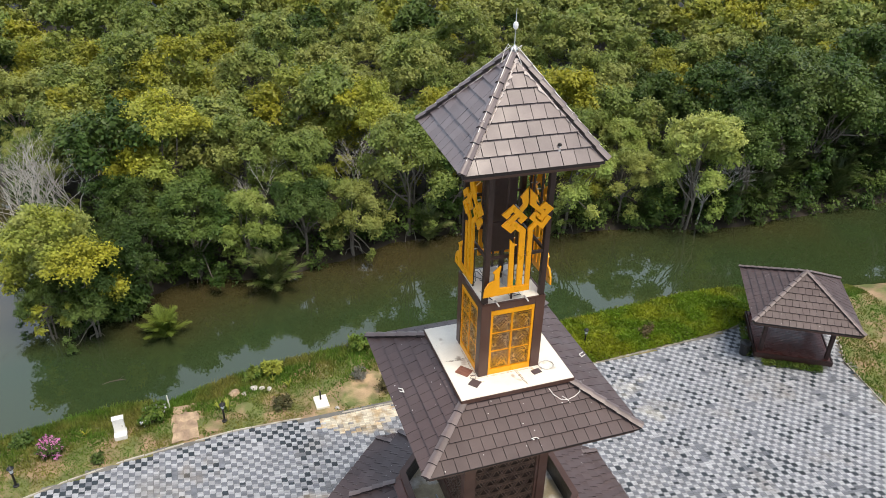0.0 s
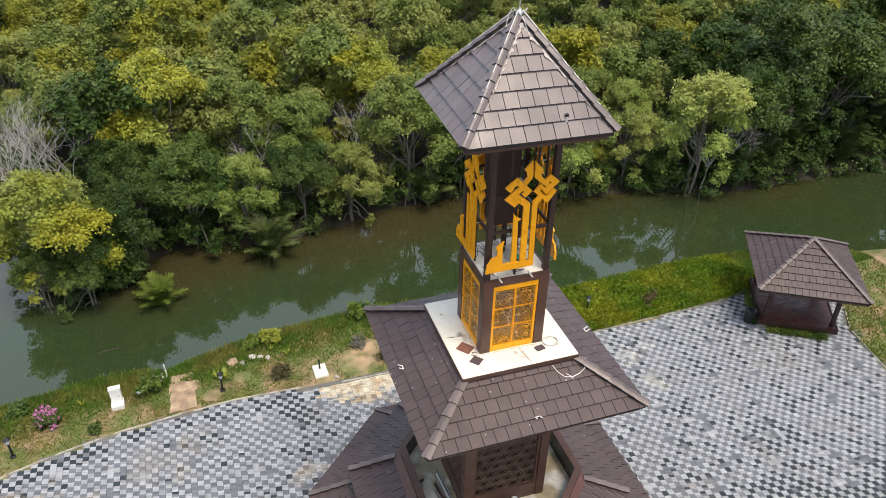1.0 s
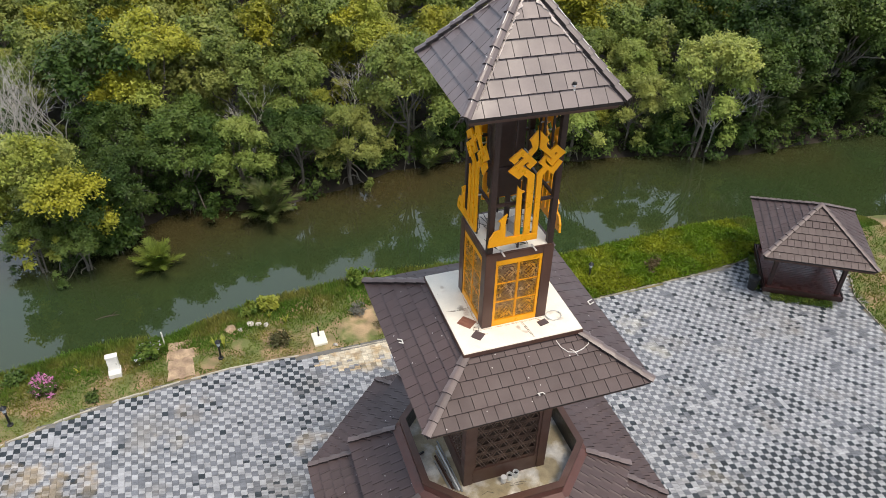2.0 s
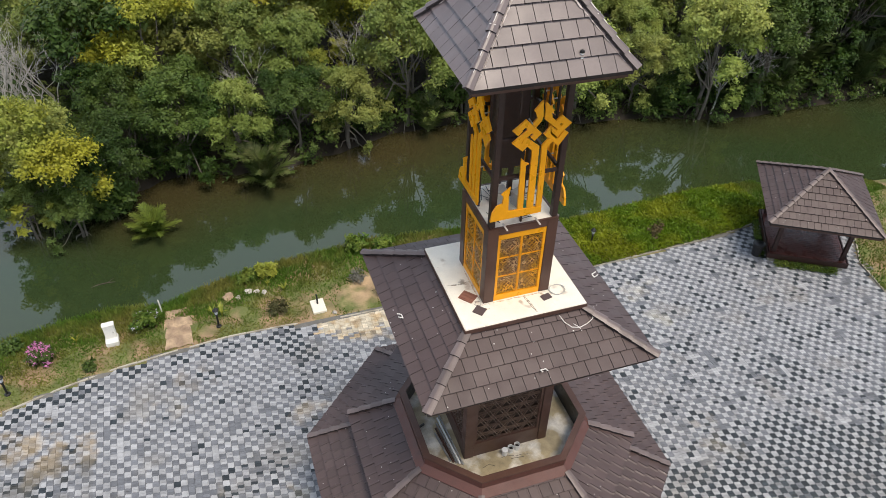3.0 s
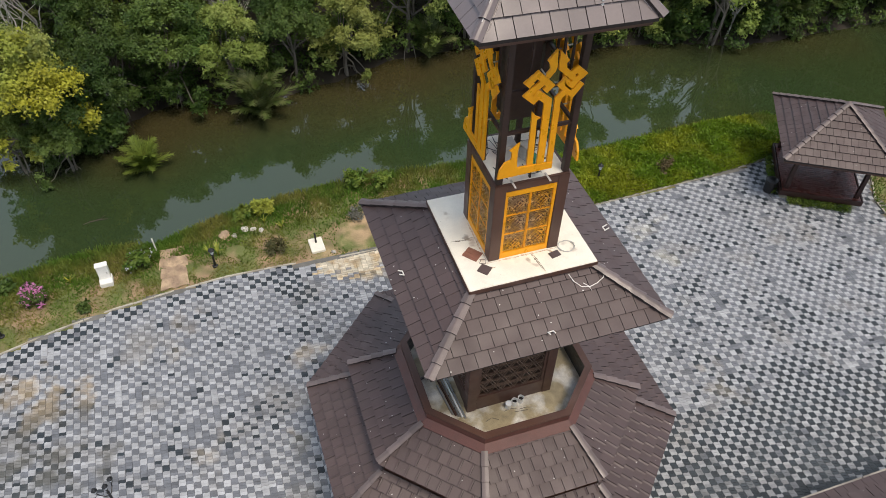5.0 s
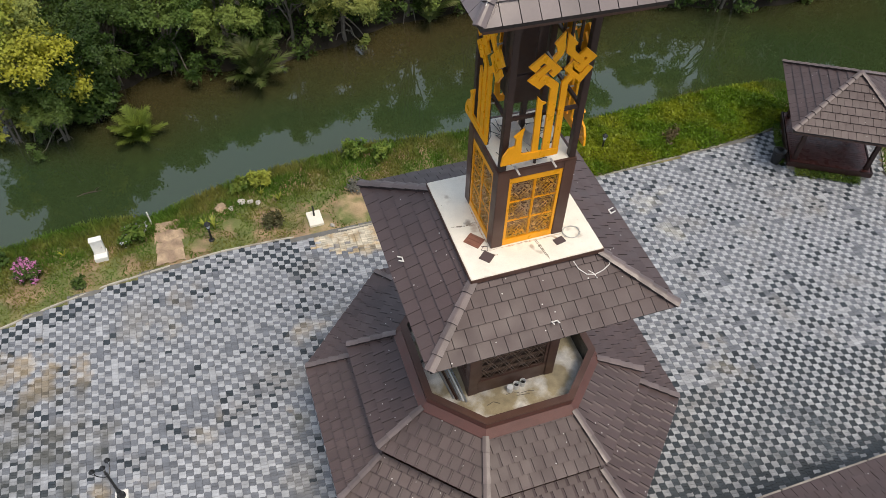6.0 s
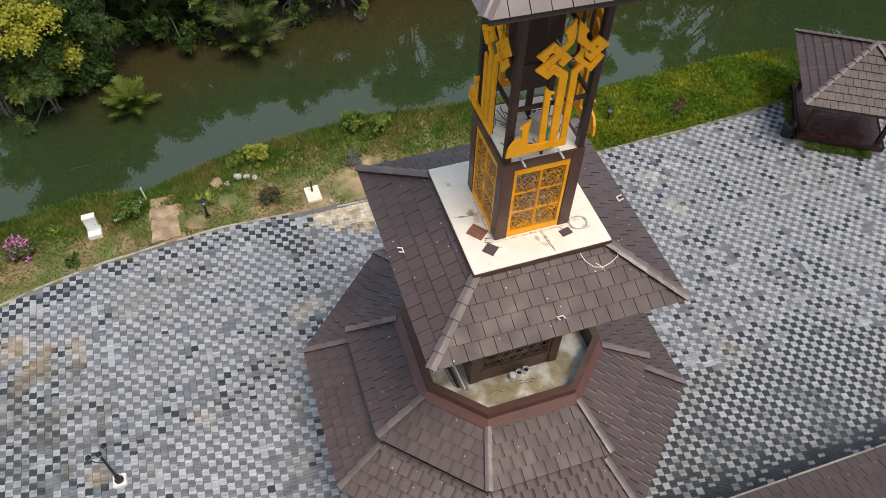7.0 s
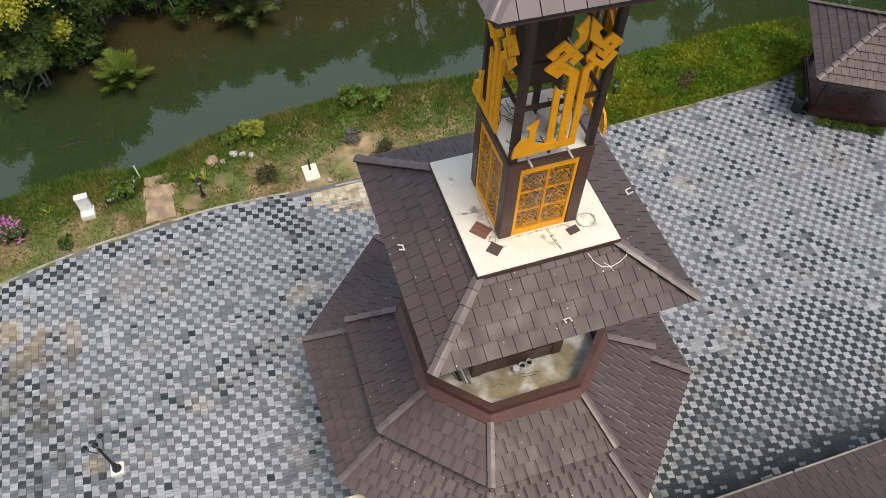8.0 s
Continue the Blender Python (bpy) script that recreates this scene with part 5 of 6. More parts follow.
def rock(x, y, s, seed, mat=None):
    bm = bmesh.new()
    bmesh.ops.create_icosphere(bm, subdivisions=3, radius=1)
    for v in bm.verts:
        d = 1 + 0.35 * noise.noise(v.co * 1.3 + Vector((seed, 0, 0))) + 0.12 * noise.noise(v.co * 4 + Vector((seed, 3, 0)))
        v.co = Vector((v.co.x * d * s, v.co.y * d * s * 0.8, max(v.co.z, -0.4) * d * s * 0.5))
    ob = part("rock", bm, mat or ROCK, None, "pale rough rock in the bank grass", m=pose(x, y, land(x, y) + 0.03, 0, 0, seed * 50))
    tagged(ob, "pale rough rock in the bank grass", "rock", "rocks on the bank")


for k, (x, y, s) in enumerate(((-6.6, 12.9, 0.26), (-6.2, 12.75, 0.12), (-5.75, 13.05, 0.2), (-5.4, 12.95, 0.14), (-5.1, 12.8, 0.14), (-2.5, 10.5, 0.1), (13.2, 13.5, 0.12))):
    rock(x, y, s, k + 1, PATH_STONE if k == 0 else None)


# ---- plants ----
def blade_corners(pos, axis, side, length, width):
    """Three corners for each leaf: two at its shoulders, one at its tip."""
    v = np.empty((len(pos), 3, 3), np.float32)
    L, W = length[:, None], width[:, None]
    v[:, 0] = pos + side * W * 0.5
    v[:, 1] = pos + axis * L
    v[:, 2] = pos - side * W * 0.5
    return v.reshape(-1, 3)


def quads_mesh(name, pos, axis, side, length, width, mat):
    """Many leaves in one mesh: pos is each leaf's foot."""
    return soup(name, blade_corners(pos, axis, side, length, width), 3, mat)


def soup(name, verts, sides, mat):
    n = len(verts) // sides
    me = bpy.data.meshes.new(name)
    me.vertices.add(len(verts))
    me.vertices.foreach_set("co", np.ascontiguousarray(verts, np.float32).ravel())
    me.loops.add(len(verts))
    me.loops.foreach_set("vertex_index", np.arange(len(verts), dtype=np.int32))
    me.polygons.add(n)
    me.polygons.foreach_set("loop_start", np.arange(0, len(verts), sides, dtype=np.int32))
    me.update(calc_edges=True)
    me.shade_flat()
    me.materials.append(mat)
    return me


def unit(a):
    return a / np.maximum(np.linalg.norm(a, axis=1, keepdims=True), 1e-6)


def leaf_cloud(rs, clumps, n, size):
    """Leaves gathered in sprigs round clumps (x, y, z, radius): foot points, directions, sides, lengths, widths."""
    c = np.array(clumps)
    w = c[:, 3] ** 2
    pick = rs.choice(len(c), n, p=w / w.sum())
    sprigs = 11
    dirs = unit(rs.normal(size=(len(c) * sprigs, 3)) + np.array([0, 0, 0.45]))
    reach = rs.uniform(0.62, 1.18, len(c) * sprigs)
    which = pick * sprigs + rs.randint(0, sprigs, n)
    r = c[pick, 3][:, None]
    d = dirs[which]
    out = reach[which] * (0.42 + 0.62 * rs.random(n) ** 0.6)
    pos = c[pick, :3] + (d * out[:, None] + rs.normal(size=(n, 3)) * 0.22) * r * np.array([1, 1, 0.85])
    face = unit(d * 0.8 + rs.normal(size=(n, 3)) * 0.34 + np.array([0, 0, 0.5]))
    axis = unit(np.cross(face, rs.normal(size=(n, 3))) + d * 0.3)
    side = unit(np.cross(axis, face))
    length = size * rs.uniform(0.7, 1.3, n)
    return pos, axis, side, length, length * rs.uniform(0.6, 0.9, n)


def crown_clumps(rng, radius, base, height, boughs, skirts):
    """Boughs spread over a dome, each of several clumps; a few clumps hang lower round the rim."""
    out = []
    for k in range(boughs):
        a = 2.4 * k + rng.uniform(-0.5, 0.5)
        f = math.sqrt((k + 0.5) / boughs)
        r = radius * f * rng.uniform(0.72, 0.98)
        dome = math.sqrt(max(0.0, 1 - (f * 0.93) ** 2))
        z = base + 0.4 + (height - base - 0.8) * dome ** 0.8 + rng.uniform(-0.8, 0.55)
        spread = rng.uniform(0.42, 0.78) * radius / 2.3
        for _ in range(rng.choice((4, 5, 5, 6))):
            b, q = rng.uniform(0, 6.283), spread * math.sqrt(rng.random())
            out.append((r * math.cos(a) + q * math.cos(b), r * math.sin(a) + q * math.sin(b), z - 0.35 * q + rng.uniform(-0.15, 0.28), rng.uniform(0.38, 0.66) * radius / 2.3))
    for _ in range(skirts):
        a, r = rng.uniform(0, 6.283), radius * rng.uniform(0.5, 1.0)
        for _ in range(3):
            out.append((r * math.cos(a) + rng.uniform(-0.3, 0.3), r * math.sin(a) + rng.uniform(-0.3, 0.3), rng.uniform(0.12, 0.5) * height, rng.uniform(0.25, 0.42)))
    return out


def trunk_mesh(rng, clumps, height, mat, lean=(0, 0), stems=2):
    bm = bmesh.new()
    for s in range(stems):
        a = rng.uniform(0, 6.283)
        foot = Vector((0.25 * math.cos(a) * s, 0.25 * math.sin(a) * s, -0.4))
        fork = Vector((lean[0] * 0.4 + 0.4 * math.cos(a) * s, lean[1] * 0.4 + 0.4 * math.sin(a) * s, height * rng.uniform(0.3, 0.42)))
        mid = foot.lerp(fork, 0.5) + Vector((rng.uniform(-0.15, 0.15), rng.uniform(-0.15, 0.15), 0))
        add_tube(bm, [foot, mid, fork], [0.13 / (1 + 0.4 * s), 0.10 / (1 + 0.4 * s), 0.08 / (1 + 0.4 * s)], 6)
        for c in clumps[s * 2::stems * 7]:
            tip = Vector(c[:3])
            low = mid.lerp(fork, rng.uniform(0.3, 1.0))
            near_end = low.lerp(tip, 0.35) + Vector((rng.uniform(-0.25, 0.25), rng.uniform(-0.25, 0.25), rng.uniform(-0.1, 0.35)))
            bend = low.lerp(tip, 0.7) + Vector((rng.uniform(-0.3, 0.3), rng.uniform(-0.3, 0.3), rng.uniform(-0.3, 0.2)))
            add_tube(bm, [low, near_end, bend, tip], [0.055, 0.042, 0.028, 0.012], 5, close=False)
    for k in range(4):
        a = rng.uniform(0, 6.283)
        add_tube(bm, [(0, 0, 0.7), (0.45 * math.cos(a), 0.45 * math.sin(a), 0.5), (0.8 * math.cos(a), 0.8 * math.sin(a), -0.5)], [0.03, 0.028, 0.02], 5, close=False)
    me = bpy.data.meshes.new("trunk")
    bm.to_mesh(me)
    bm.free()
    me.materials.append(mat)
    return me


TREE_KINDS = []
rs = np.random.RandomState(5)
for k in range(9):
    rng = random.Random(100 + k)
    h = rng.uniform(5.2, 6.9)
    rad = rng.uniform(2.0, 2.6)
    cl = crown_clumps(rng, rad, (0.5, 1.3, 1.8)[k % 3], h, 12, (5, 4, 2)[k % 3])
    mat = (LEAF, LEAF, LEAF_YELLOW, LEAF, LEAF_DARK, LEAF, LEAF_YELLOW, LEAF_DARK, LEAF)[k]
    TREE_KINDS.append(dict(h=h, rad=rad, clumps=cl, mat=mat, trunk=trunk_mesh(rng, cl, h, BARK), near=quads_mesh("crown", *leaf_cloud(rs, cl, 20000, 0.135), mat)))
LABELS = {LEAF: "green mangrove tree with a dense rounded crown", LEAF_YELLOW: "mangrove tree with yellowing olive leaves", LEAF_DARK: "dark green mangrove tree leaning over the water"}


def mangrove(x, y, kind, s=1.0, rz=0.0, tilt=0.0):
    t = TREE_KINDS[kind]
    root = thing("mangrove_tree", LABELS[t["mat"]], "tree", "mangroves on the far bank", pose(x, y, max(land(x, y), -0.5), tilt, 0, 0) @ pose(0, 0, 0, 0, 0, rz) @ Matrix.Diagonal((s, s, s, 1)))
    share("trunk", t["trunk"], root, Matrix())
    share("crown", t["near"], root, Matrix())


rng = random.Random(77)
EYE0 = (-6.5, -14.3)                      # the wood is planted deep enough to close the view from the plaza
taken = []
SPECIAL = [(-13.6, 20.3, 6, 1.02, 30, 4), (-11.3, 20.7, 4, 0.75, 80, 6), (-12.6, 19.4, 7, 0.62, 10, 6), (-14.6, 19.9, 4, 0.55, 60, 4)]
row = random.Random(31)
x = -14.0
while x < 27:                            # the row whose skirts hang over the water
    # only dark kinds from -12 to -6, to colour in a shaded gap
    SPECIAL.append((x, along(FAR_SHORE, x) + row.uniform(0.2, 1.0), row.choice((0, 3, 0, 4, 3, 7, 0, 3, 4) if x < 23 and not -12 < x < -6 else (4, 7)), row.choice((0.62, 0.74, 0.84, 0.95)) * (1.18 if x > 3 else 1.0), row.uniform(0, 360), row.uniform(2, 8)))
    x += row.uniform(2.6, 4.0)
for x, y, kind, s, rz, tilt in SPECIAL:
    mangrove(x, y, kind, s, rz, tilt)
    taken.append((x, y, 2.3))
DEAD = [(-11.0, 21.6, 5.6), (26.3, 22.6, 8.2), (24.6, 21.6, 6.8), (-15.8, 30.0, 9.4), (-14.2, 27.6, 8.6), (-17.6, 32.5, 9.6), (-15.6, 26.6, 8.4), (-16.4, 28.4, 9.0), (30.6, 24.6, 6.6), (22.8, 20.9, 6.2), (45, 31, 9.0), (2, 27, 7.8), (12, 26, 7.8), (-4, 25.5, 7.4), (-13.4, 29.0, 8.4)]
taken += [(x, y, 1.5 if x > -14 else 2.0) for x, y, h in DEAD]
far_sets = {}
tries = 0
while tries < 26000:
    tries += 1
    d = math.sqrt(rng.uniform(30 ** 2, 112 ** 2))
    a = radians(rng.uniform(-22, 62))
    x, y = EYE0[0] + d * math.sin(a), EYE0[1] + d * math.cos(a)
    f = along(FAR_SHORE, x)
    if y < f + 1.0 or (x > 27 and y < 22.5 and x < 44):
        continue
    near = y < f + 11 and d < 62
    gap = 2.65 if near else 2.75 + 0.008 * max(0, d - 50)
    if any((x - p) ** 2 + (y - q) ** 2 < ((gap + g) / 2) ** 2 for p, q, g in taken):
        continue
    taken.append((x, y, gap))
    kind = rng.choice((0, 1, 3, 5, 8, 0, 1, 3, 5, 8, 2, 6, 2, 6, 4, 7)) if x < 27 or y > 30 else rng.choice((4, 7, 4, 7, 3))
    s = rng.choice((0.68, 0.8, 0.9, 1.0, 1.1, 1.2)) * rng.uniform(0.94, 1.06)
    # dark leaf colour stands in for shade in the hollow and the inlet
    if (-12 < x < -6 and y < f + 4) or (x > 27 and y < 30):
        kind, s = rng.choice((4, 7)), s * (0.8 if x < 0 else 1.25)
    if x < 20 and y < f + 6:
        s *= 0.86
    rz = rng.uniform(0, 360)
    if near and y < f + 7.5:
        mangrove(x, y, kind, s, rz, 6 if y < f + 2.5 else 0)
    else:
        far_sets.setdefault((TREE_KINDS[kind]["mat"], d > 72), []).append((x, y, kind, s, rz))

# the wood behind, one mesh for each foliage
WOOD = {}
for (mat, distant), trees in far_sets.items():
    chunks = []
    for x, y, kind, s, rz in trees:
        t = TREE_KINDS[kind]
        pos, ax, sd, ln, wd = leaf_cloud(rs, t["clumps"], 2300 if distant else 7000, 0.32 if distant else 0.19)
        keep = pos[:, 2] > (2.8 if distant else 1.2)
        pos, ax, sd, ln, wd = pos[keep], ax[keep], sd[keep], ln[keep], wd[keep]
        c, q = math.cos(radians(rz)), math.sin(radians(rz))
        rot = np.array([[c, q, 0], [-q, c, 0], [0, 0, 1]])
        pos = pos @ rot * s + np.array([x, y, 0.1])
        ax, sd, ln, wd = ax @ rot, sd @ rot, ln * s, wd * s
        chunks.append(blade_corners(pos, ax, sd, ln, wd))
    WOOD.setdefault(mat, []).extend(chunks)
for mat, chunks in WOOD.items():
    ob = new("mangrove_wood", soup("mangrove_wood", np.concatenate(chunks), 3, mat))
    tagged(ob, {LEAF: "dense green mangrove wood behind the river", LEAF_YELLOW: "yellowing crowns in the mangrove wood", LEAF_DARK: "dark green crowns in the mangrove wood"}[mat], "woodland", kind="stuff")


def bare_tree(x, y, h, seed, lean=0.0):
    """A dead tree of forking grey branches."""
    rng = random.Random(seed)
    root = thing("dead_tree", "leafless grey dead mangrove with forking twigs", "tree", "dead trees", pose(x, y, land(x, y) - 0.1))
    bm = bmesh.new()

    def grow(p, d, length, r, level):
        mid = p + d * length * 0.5 + Vector((rng.uniform(-1, 1), rng.uniform(-1, 1), 0)) * length * 0.08
        end = p + d * length
        add_tube(bm, [p, mid, end], [r, r * 0.8, r * 0.6], 5 if level < 2 else 4, close=False)
        if level < 5:
            for _ in range(rng.choice((2, 3)) if level else 5):
                nd = (d + Vector((rng.uniform(-1, 1), rng.uniform(-1, 1), rng.uniform(-0.3, 0.7))) * 0.75).normalized()
                grow(p.lerp(end, rng.uniform(0.6, 1.0)), nd, length * rng.uniform(0.55, 0.8), r * 0.58, level + 1)

    grow(Vector((0, 0, -0.3)), Vector((lean, 0, 1)).normalized(), h * 0.30, 0.07, 0)
    part("trunk", bm, PALE_BARK, root)


for k, (x, y, h) in enumerate(DEAD):
    bare_tree(x, y, h, 300 + k, 0.15 if k % 2 else -0.1)


def nipa(x, y, s, seed, n=15, mat=FROND_DARK, label="clump of nipa palm fronds rising from the water's edge"):
    rng = random.Random(seed)
    root = thing("nipa_palm", label, "palm", "nipa palms", pose(x, y, max(land(x, y), WATER_Z - 0.2)))
    for k in range(n):
        a = 2 * math.pi * k / n + rng.uniform(-0.25, 0.25)
        steep = k % 4 != 0                  # the oldest fronds hang out low over the water
        out, up = (rng.uniform(0.25, 0.85) * s, rng.uniform(1.1, 1.75) * s) if steep else (rng.uniform(0.7, 1.0) * s, rng.uniform(0.7, 1.0) * s)
        pts = []
        for t in np.linspace(0, 1, 9):
            r_ = out * (0.25 * t + 0.95 * t * t)
            z = up * (1.3 * t - 0.42 * t ** 3)
            pts.append(np.array([r_ * math.cos(a), r_ * math.sin(a), z]))
        bm = bmesh.new()
        add_tube(bm, pts, [0.03 * s * (1 - 0.8 * t) + 0.004 for t in np.linspace(0, 1, 9)], 5)
        frond = part("frond", bm, mat, root)
        pos, ax, sd, ln, wd = [], [], [], [], []
        across = np.array([-math.sin(a), math.cos(a), 0])
        for j in range(44):
            t = 0.12 + 0.88 * j / 44
            i = min(int(t * 8), 7)
            p = pts[i] + (pts[i + 1] - pts[i]) * (t * 8 - i)
            d = pts[i + 1] - pts[i]
            d = d / np.linalg.norm(d)
            for sg in (-1, 1):
                v = across * sg * 0.62 + d * 0.75 + np.array([0, 0, -0.1 + rng.uniform(-0.2, 0.15)])
                pos.append(p)
                ax.append(v / np.linalg.norm(v))
                sd.append(d)
                ln.append(0.46 * s * math.sin(math.pi * min(0.95, t * 0.8 + 0.2)) ** 0.6 * rng.uniform(0.85, 1.1))
                wd.append(0.06 * s)
        share("blade", quads_mesh("blade", np.array(pos), np.array(ax), np.array(sd), np.array(ln), np.array(wd), mat), frond, Matrix())


for k, (x, y, s, n) in enumerate(((-3.8, 21.3, 1.75, 22), (-9.4, 18.5, 1.2, 20), (5.9, 24.0, 1.7, 12), (13.4, 22.6, 1.5, 12), (24.2, 21.2, 1.7, 14), (27.0, 20.8, 1.9, 16), (29.5, 22.0, 2.2, 16), (33.5, 21.0, 2.3, 16), (16.0, 22.8, 1.3, 10), (37, 22.5, 2.2, 14), (31.5, 23.5, 2.6, 16), (35.5, 23.0, 2.6, 16), (28.2, 23.2, 2.4, 14), (40, 22, 2.4, 14), (10.6, 24.6, 1.4, 10), (19.5, 22.0, 1.4, 10))):
    nipa(x, y, s, 500 + k, n, FROND if k == 1 else FROND_MID if k in (0, 2, 3) else FROND_DARK)


def shrub(x, y, r, h, n, size, mat, label, seed, flower=None, nf=0):
    rs2, rng = np.random.RandomState(seed), random.Random(seed)
    z = land(x, y)
    root = thing("shrub", label, "shrub", m=pose(x, y, z))
    cl = [(rng.uniform(-0.6, 0.6) * r, rng.uniform(-0.6, 0.6) * r, h * rng.uniform(0.35, 0.8), r * rng.uniform(0.35, 0.6)) for _ in range(7)]
    bm = bmesh.new()
    for c in cl:
        add_tube(bm, [(0, 0, -0.05), (c[0] * 0.5, c[1] * 0.5, c[2] * 0.5), c[:3]], [0.02, 0.014, 0.006], 5, close=False)
    part("stems", bm, BARK, root)
    share("foliage", quads_mesh("foliage", *leaf_cloud(rs2, cl, n * 2, size), mat), root, Matrix())
    if flower:
        pos, ax, sd, ln, wd = leaf_cloud(rs2, [(a, b, c + 0.06, d * 1.05) for a, b, c, d in cl], nf, 0.075)
        share("blossom", quads_mesh("blossom", pos, ax, sd, ln, ln, flower), root, Matrix())


shrub(-13.75, 11.5, 0.55, 0.6, 900, 0.1, LEAF_DARK, "low shrub covered in pink blossom", 1, PINK, 620)
shrub(-9.95, 12.15, 0.6, 0.75, 700, 0.13, SHRUB, "leafy shrub with pale blossoms on the bank", 2, BLUE, 60)
shrub(-12.05, 10.35, 0.3, 0.25, 160, 0.1, LEAF_DARK, "small dark plant in the grass", 3)
shrub(-4.7, 11.3, 0.42, 0.55, 380, 0.09, DRY, "dry twiggy shrub on the bank", 4)
shrub(-0.15, 11.2, 0.45, 0.6, 420, 0.1, DRY, "reddish-brown shrub on the bank", 5)
shrub(-4.8, 13.85, 0.5, 0.7, 500, 0.13, LEAF_YELLOW, "yellow-green leafy shrub at the water's edge", 6)
shrub(-5.7, 14.0, 0.4, 0.55, 320, 0.12, SHRUB, "green leafy shrub at the water's edge", 7)
shrub(-0.4, 14.7, 0.6, 0.9, 520, 0.14, SHRUB, "tall green shrub at the water's edge", 8)
shrub(0.6, 14.2, 0.5, 0.7, 420, 0.13, SHRUB, "green shrub at the water's edge", 9)
shrub(-1.2, 12.4, 0.5, 0.3, 200, 0.09, GREY_LEAF, "low grey-leaved plant on the bank", 10)
shrub(13.2, 11.2, 0.5, 0.42, 380, 0.1, DRY, "dry brown patch of shrub in the ground cover", 11)
shrub(-16.0, 12.0, 0.5, 0.5, 300, 0.12, SHRUB, "green shrub at the water's edge", 12)
shrub(-15.0, 12.4, 0.4, 0.4, 260, 0.12, LEAF_DARK, "dark green shrub at the water's edge", 13)
shrub(8.2, 12.8, 0.5, 0.6, 300, 0.11, DRY, "grey twiggy shrub at the water's edge", 14)


def spiky(x, y, s, seed):
    rng = random.Random(seed)
    root = thing("strap_leaf_plant", "yellow-green strap-leaved plant in the bank grass", "plant", "strap-leaved plants", pose(x, y, land(x, y)))
    for k in range(7):
        a = rng.uniform(0, 6.283)
        out = rng.uniform(0.15, 0.5) * s
        pts = [Vector((out * t * t * math.cos(a), out * t * t * math.sin(a), s * (0.9 * t - 0.35 * t * t))) for t in (0, 0.33, 0.66, 1)]
        sd = Vector((-math.sin(a), math.cos(a), 0)) * 0.04 * s
        vs, fs = [], []
        for t, p in enumerate(pts):
            w = (0.7, 1.0, 0.8, 0.05)[t]
            vs += [p - sd * w, p + sd * w]
        put("leaf", vs, [(2 * t, 2 * t + 1, 2 * t + 3, 2 * t + 2) for t in range(3)], LEAF_YELLOW, root)


for k, (x, y, s) in enumerate(((-6.95, 11.75, 0.95), (-7.3, 11.9, 0.8), (-4.25, 12.6, 0.7), (-4.9, 13.2, 0.6), (-12.6, 12.0, 0.6))):
    spiky(x, y, s, 60 + k)


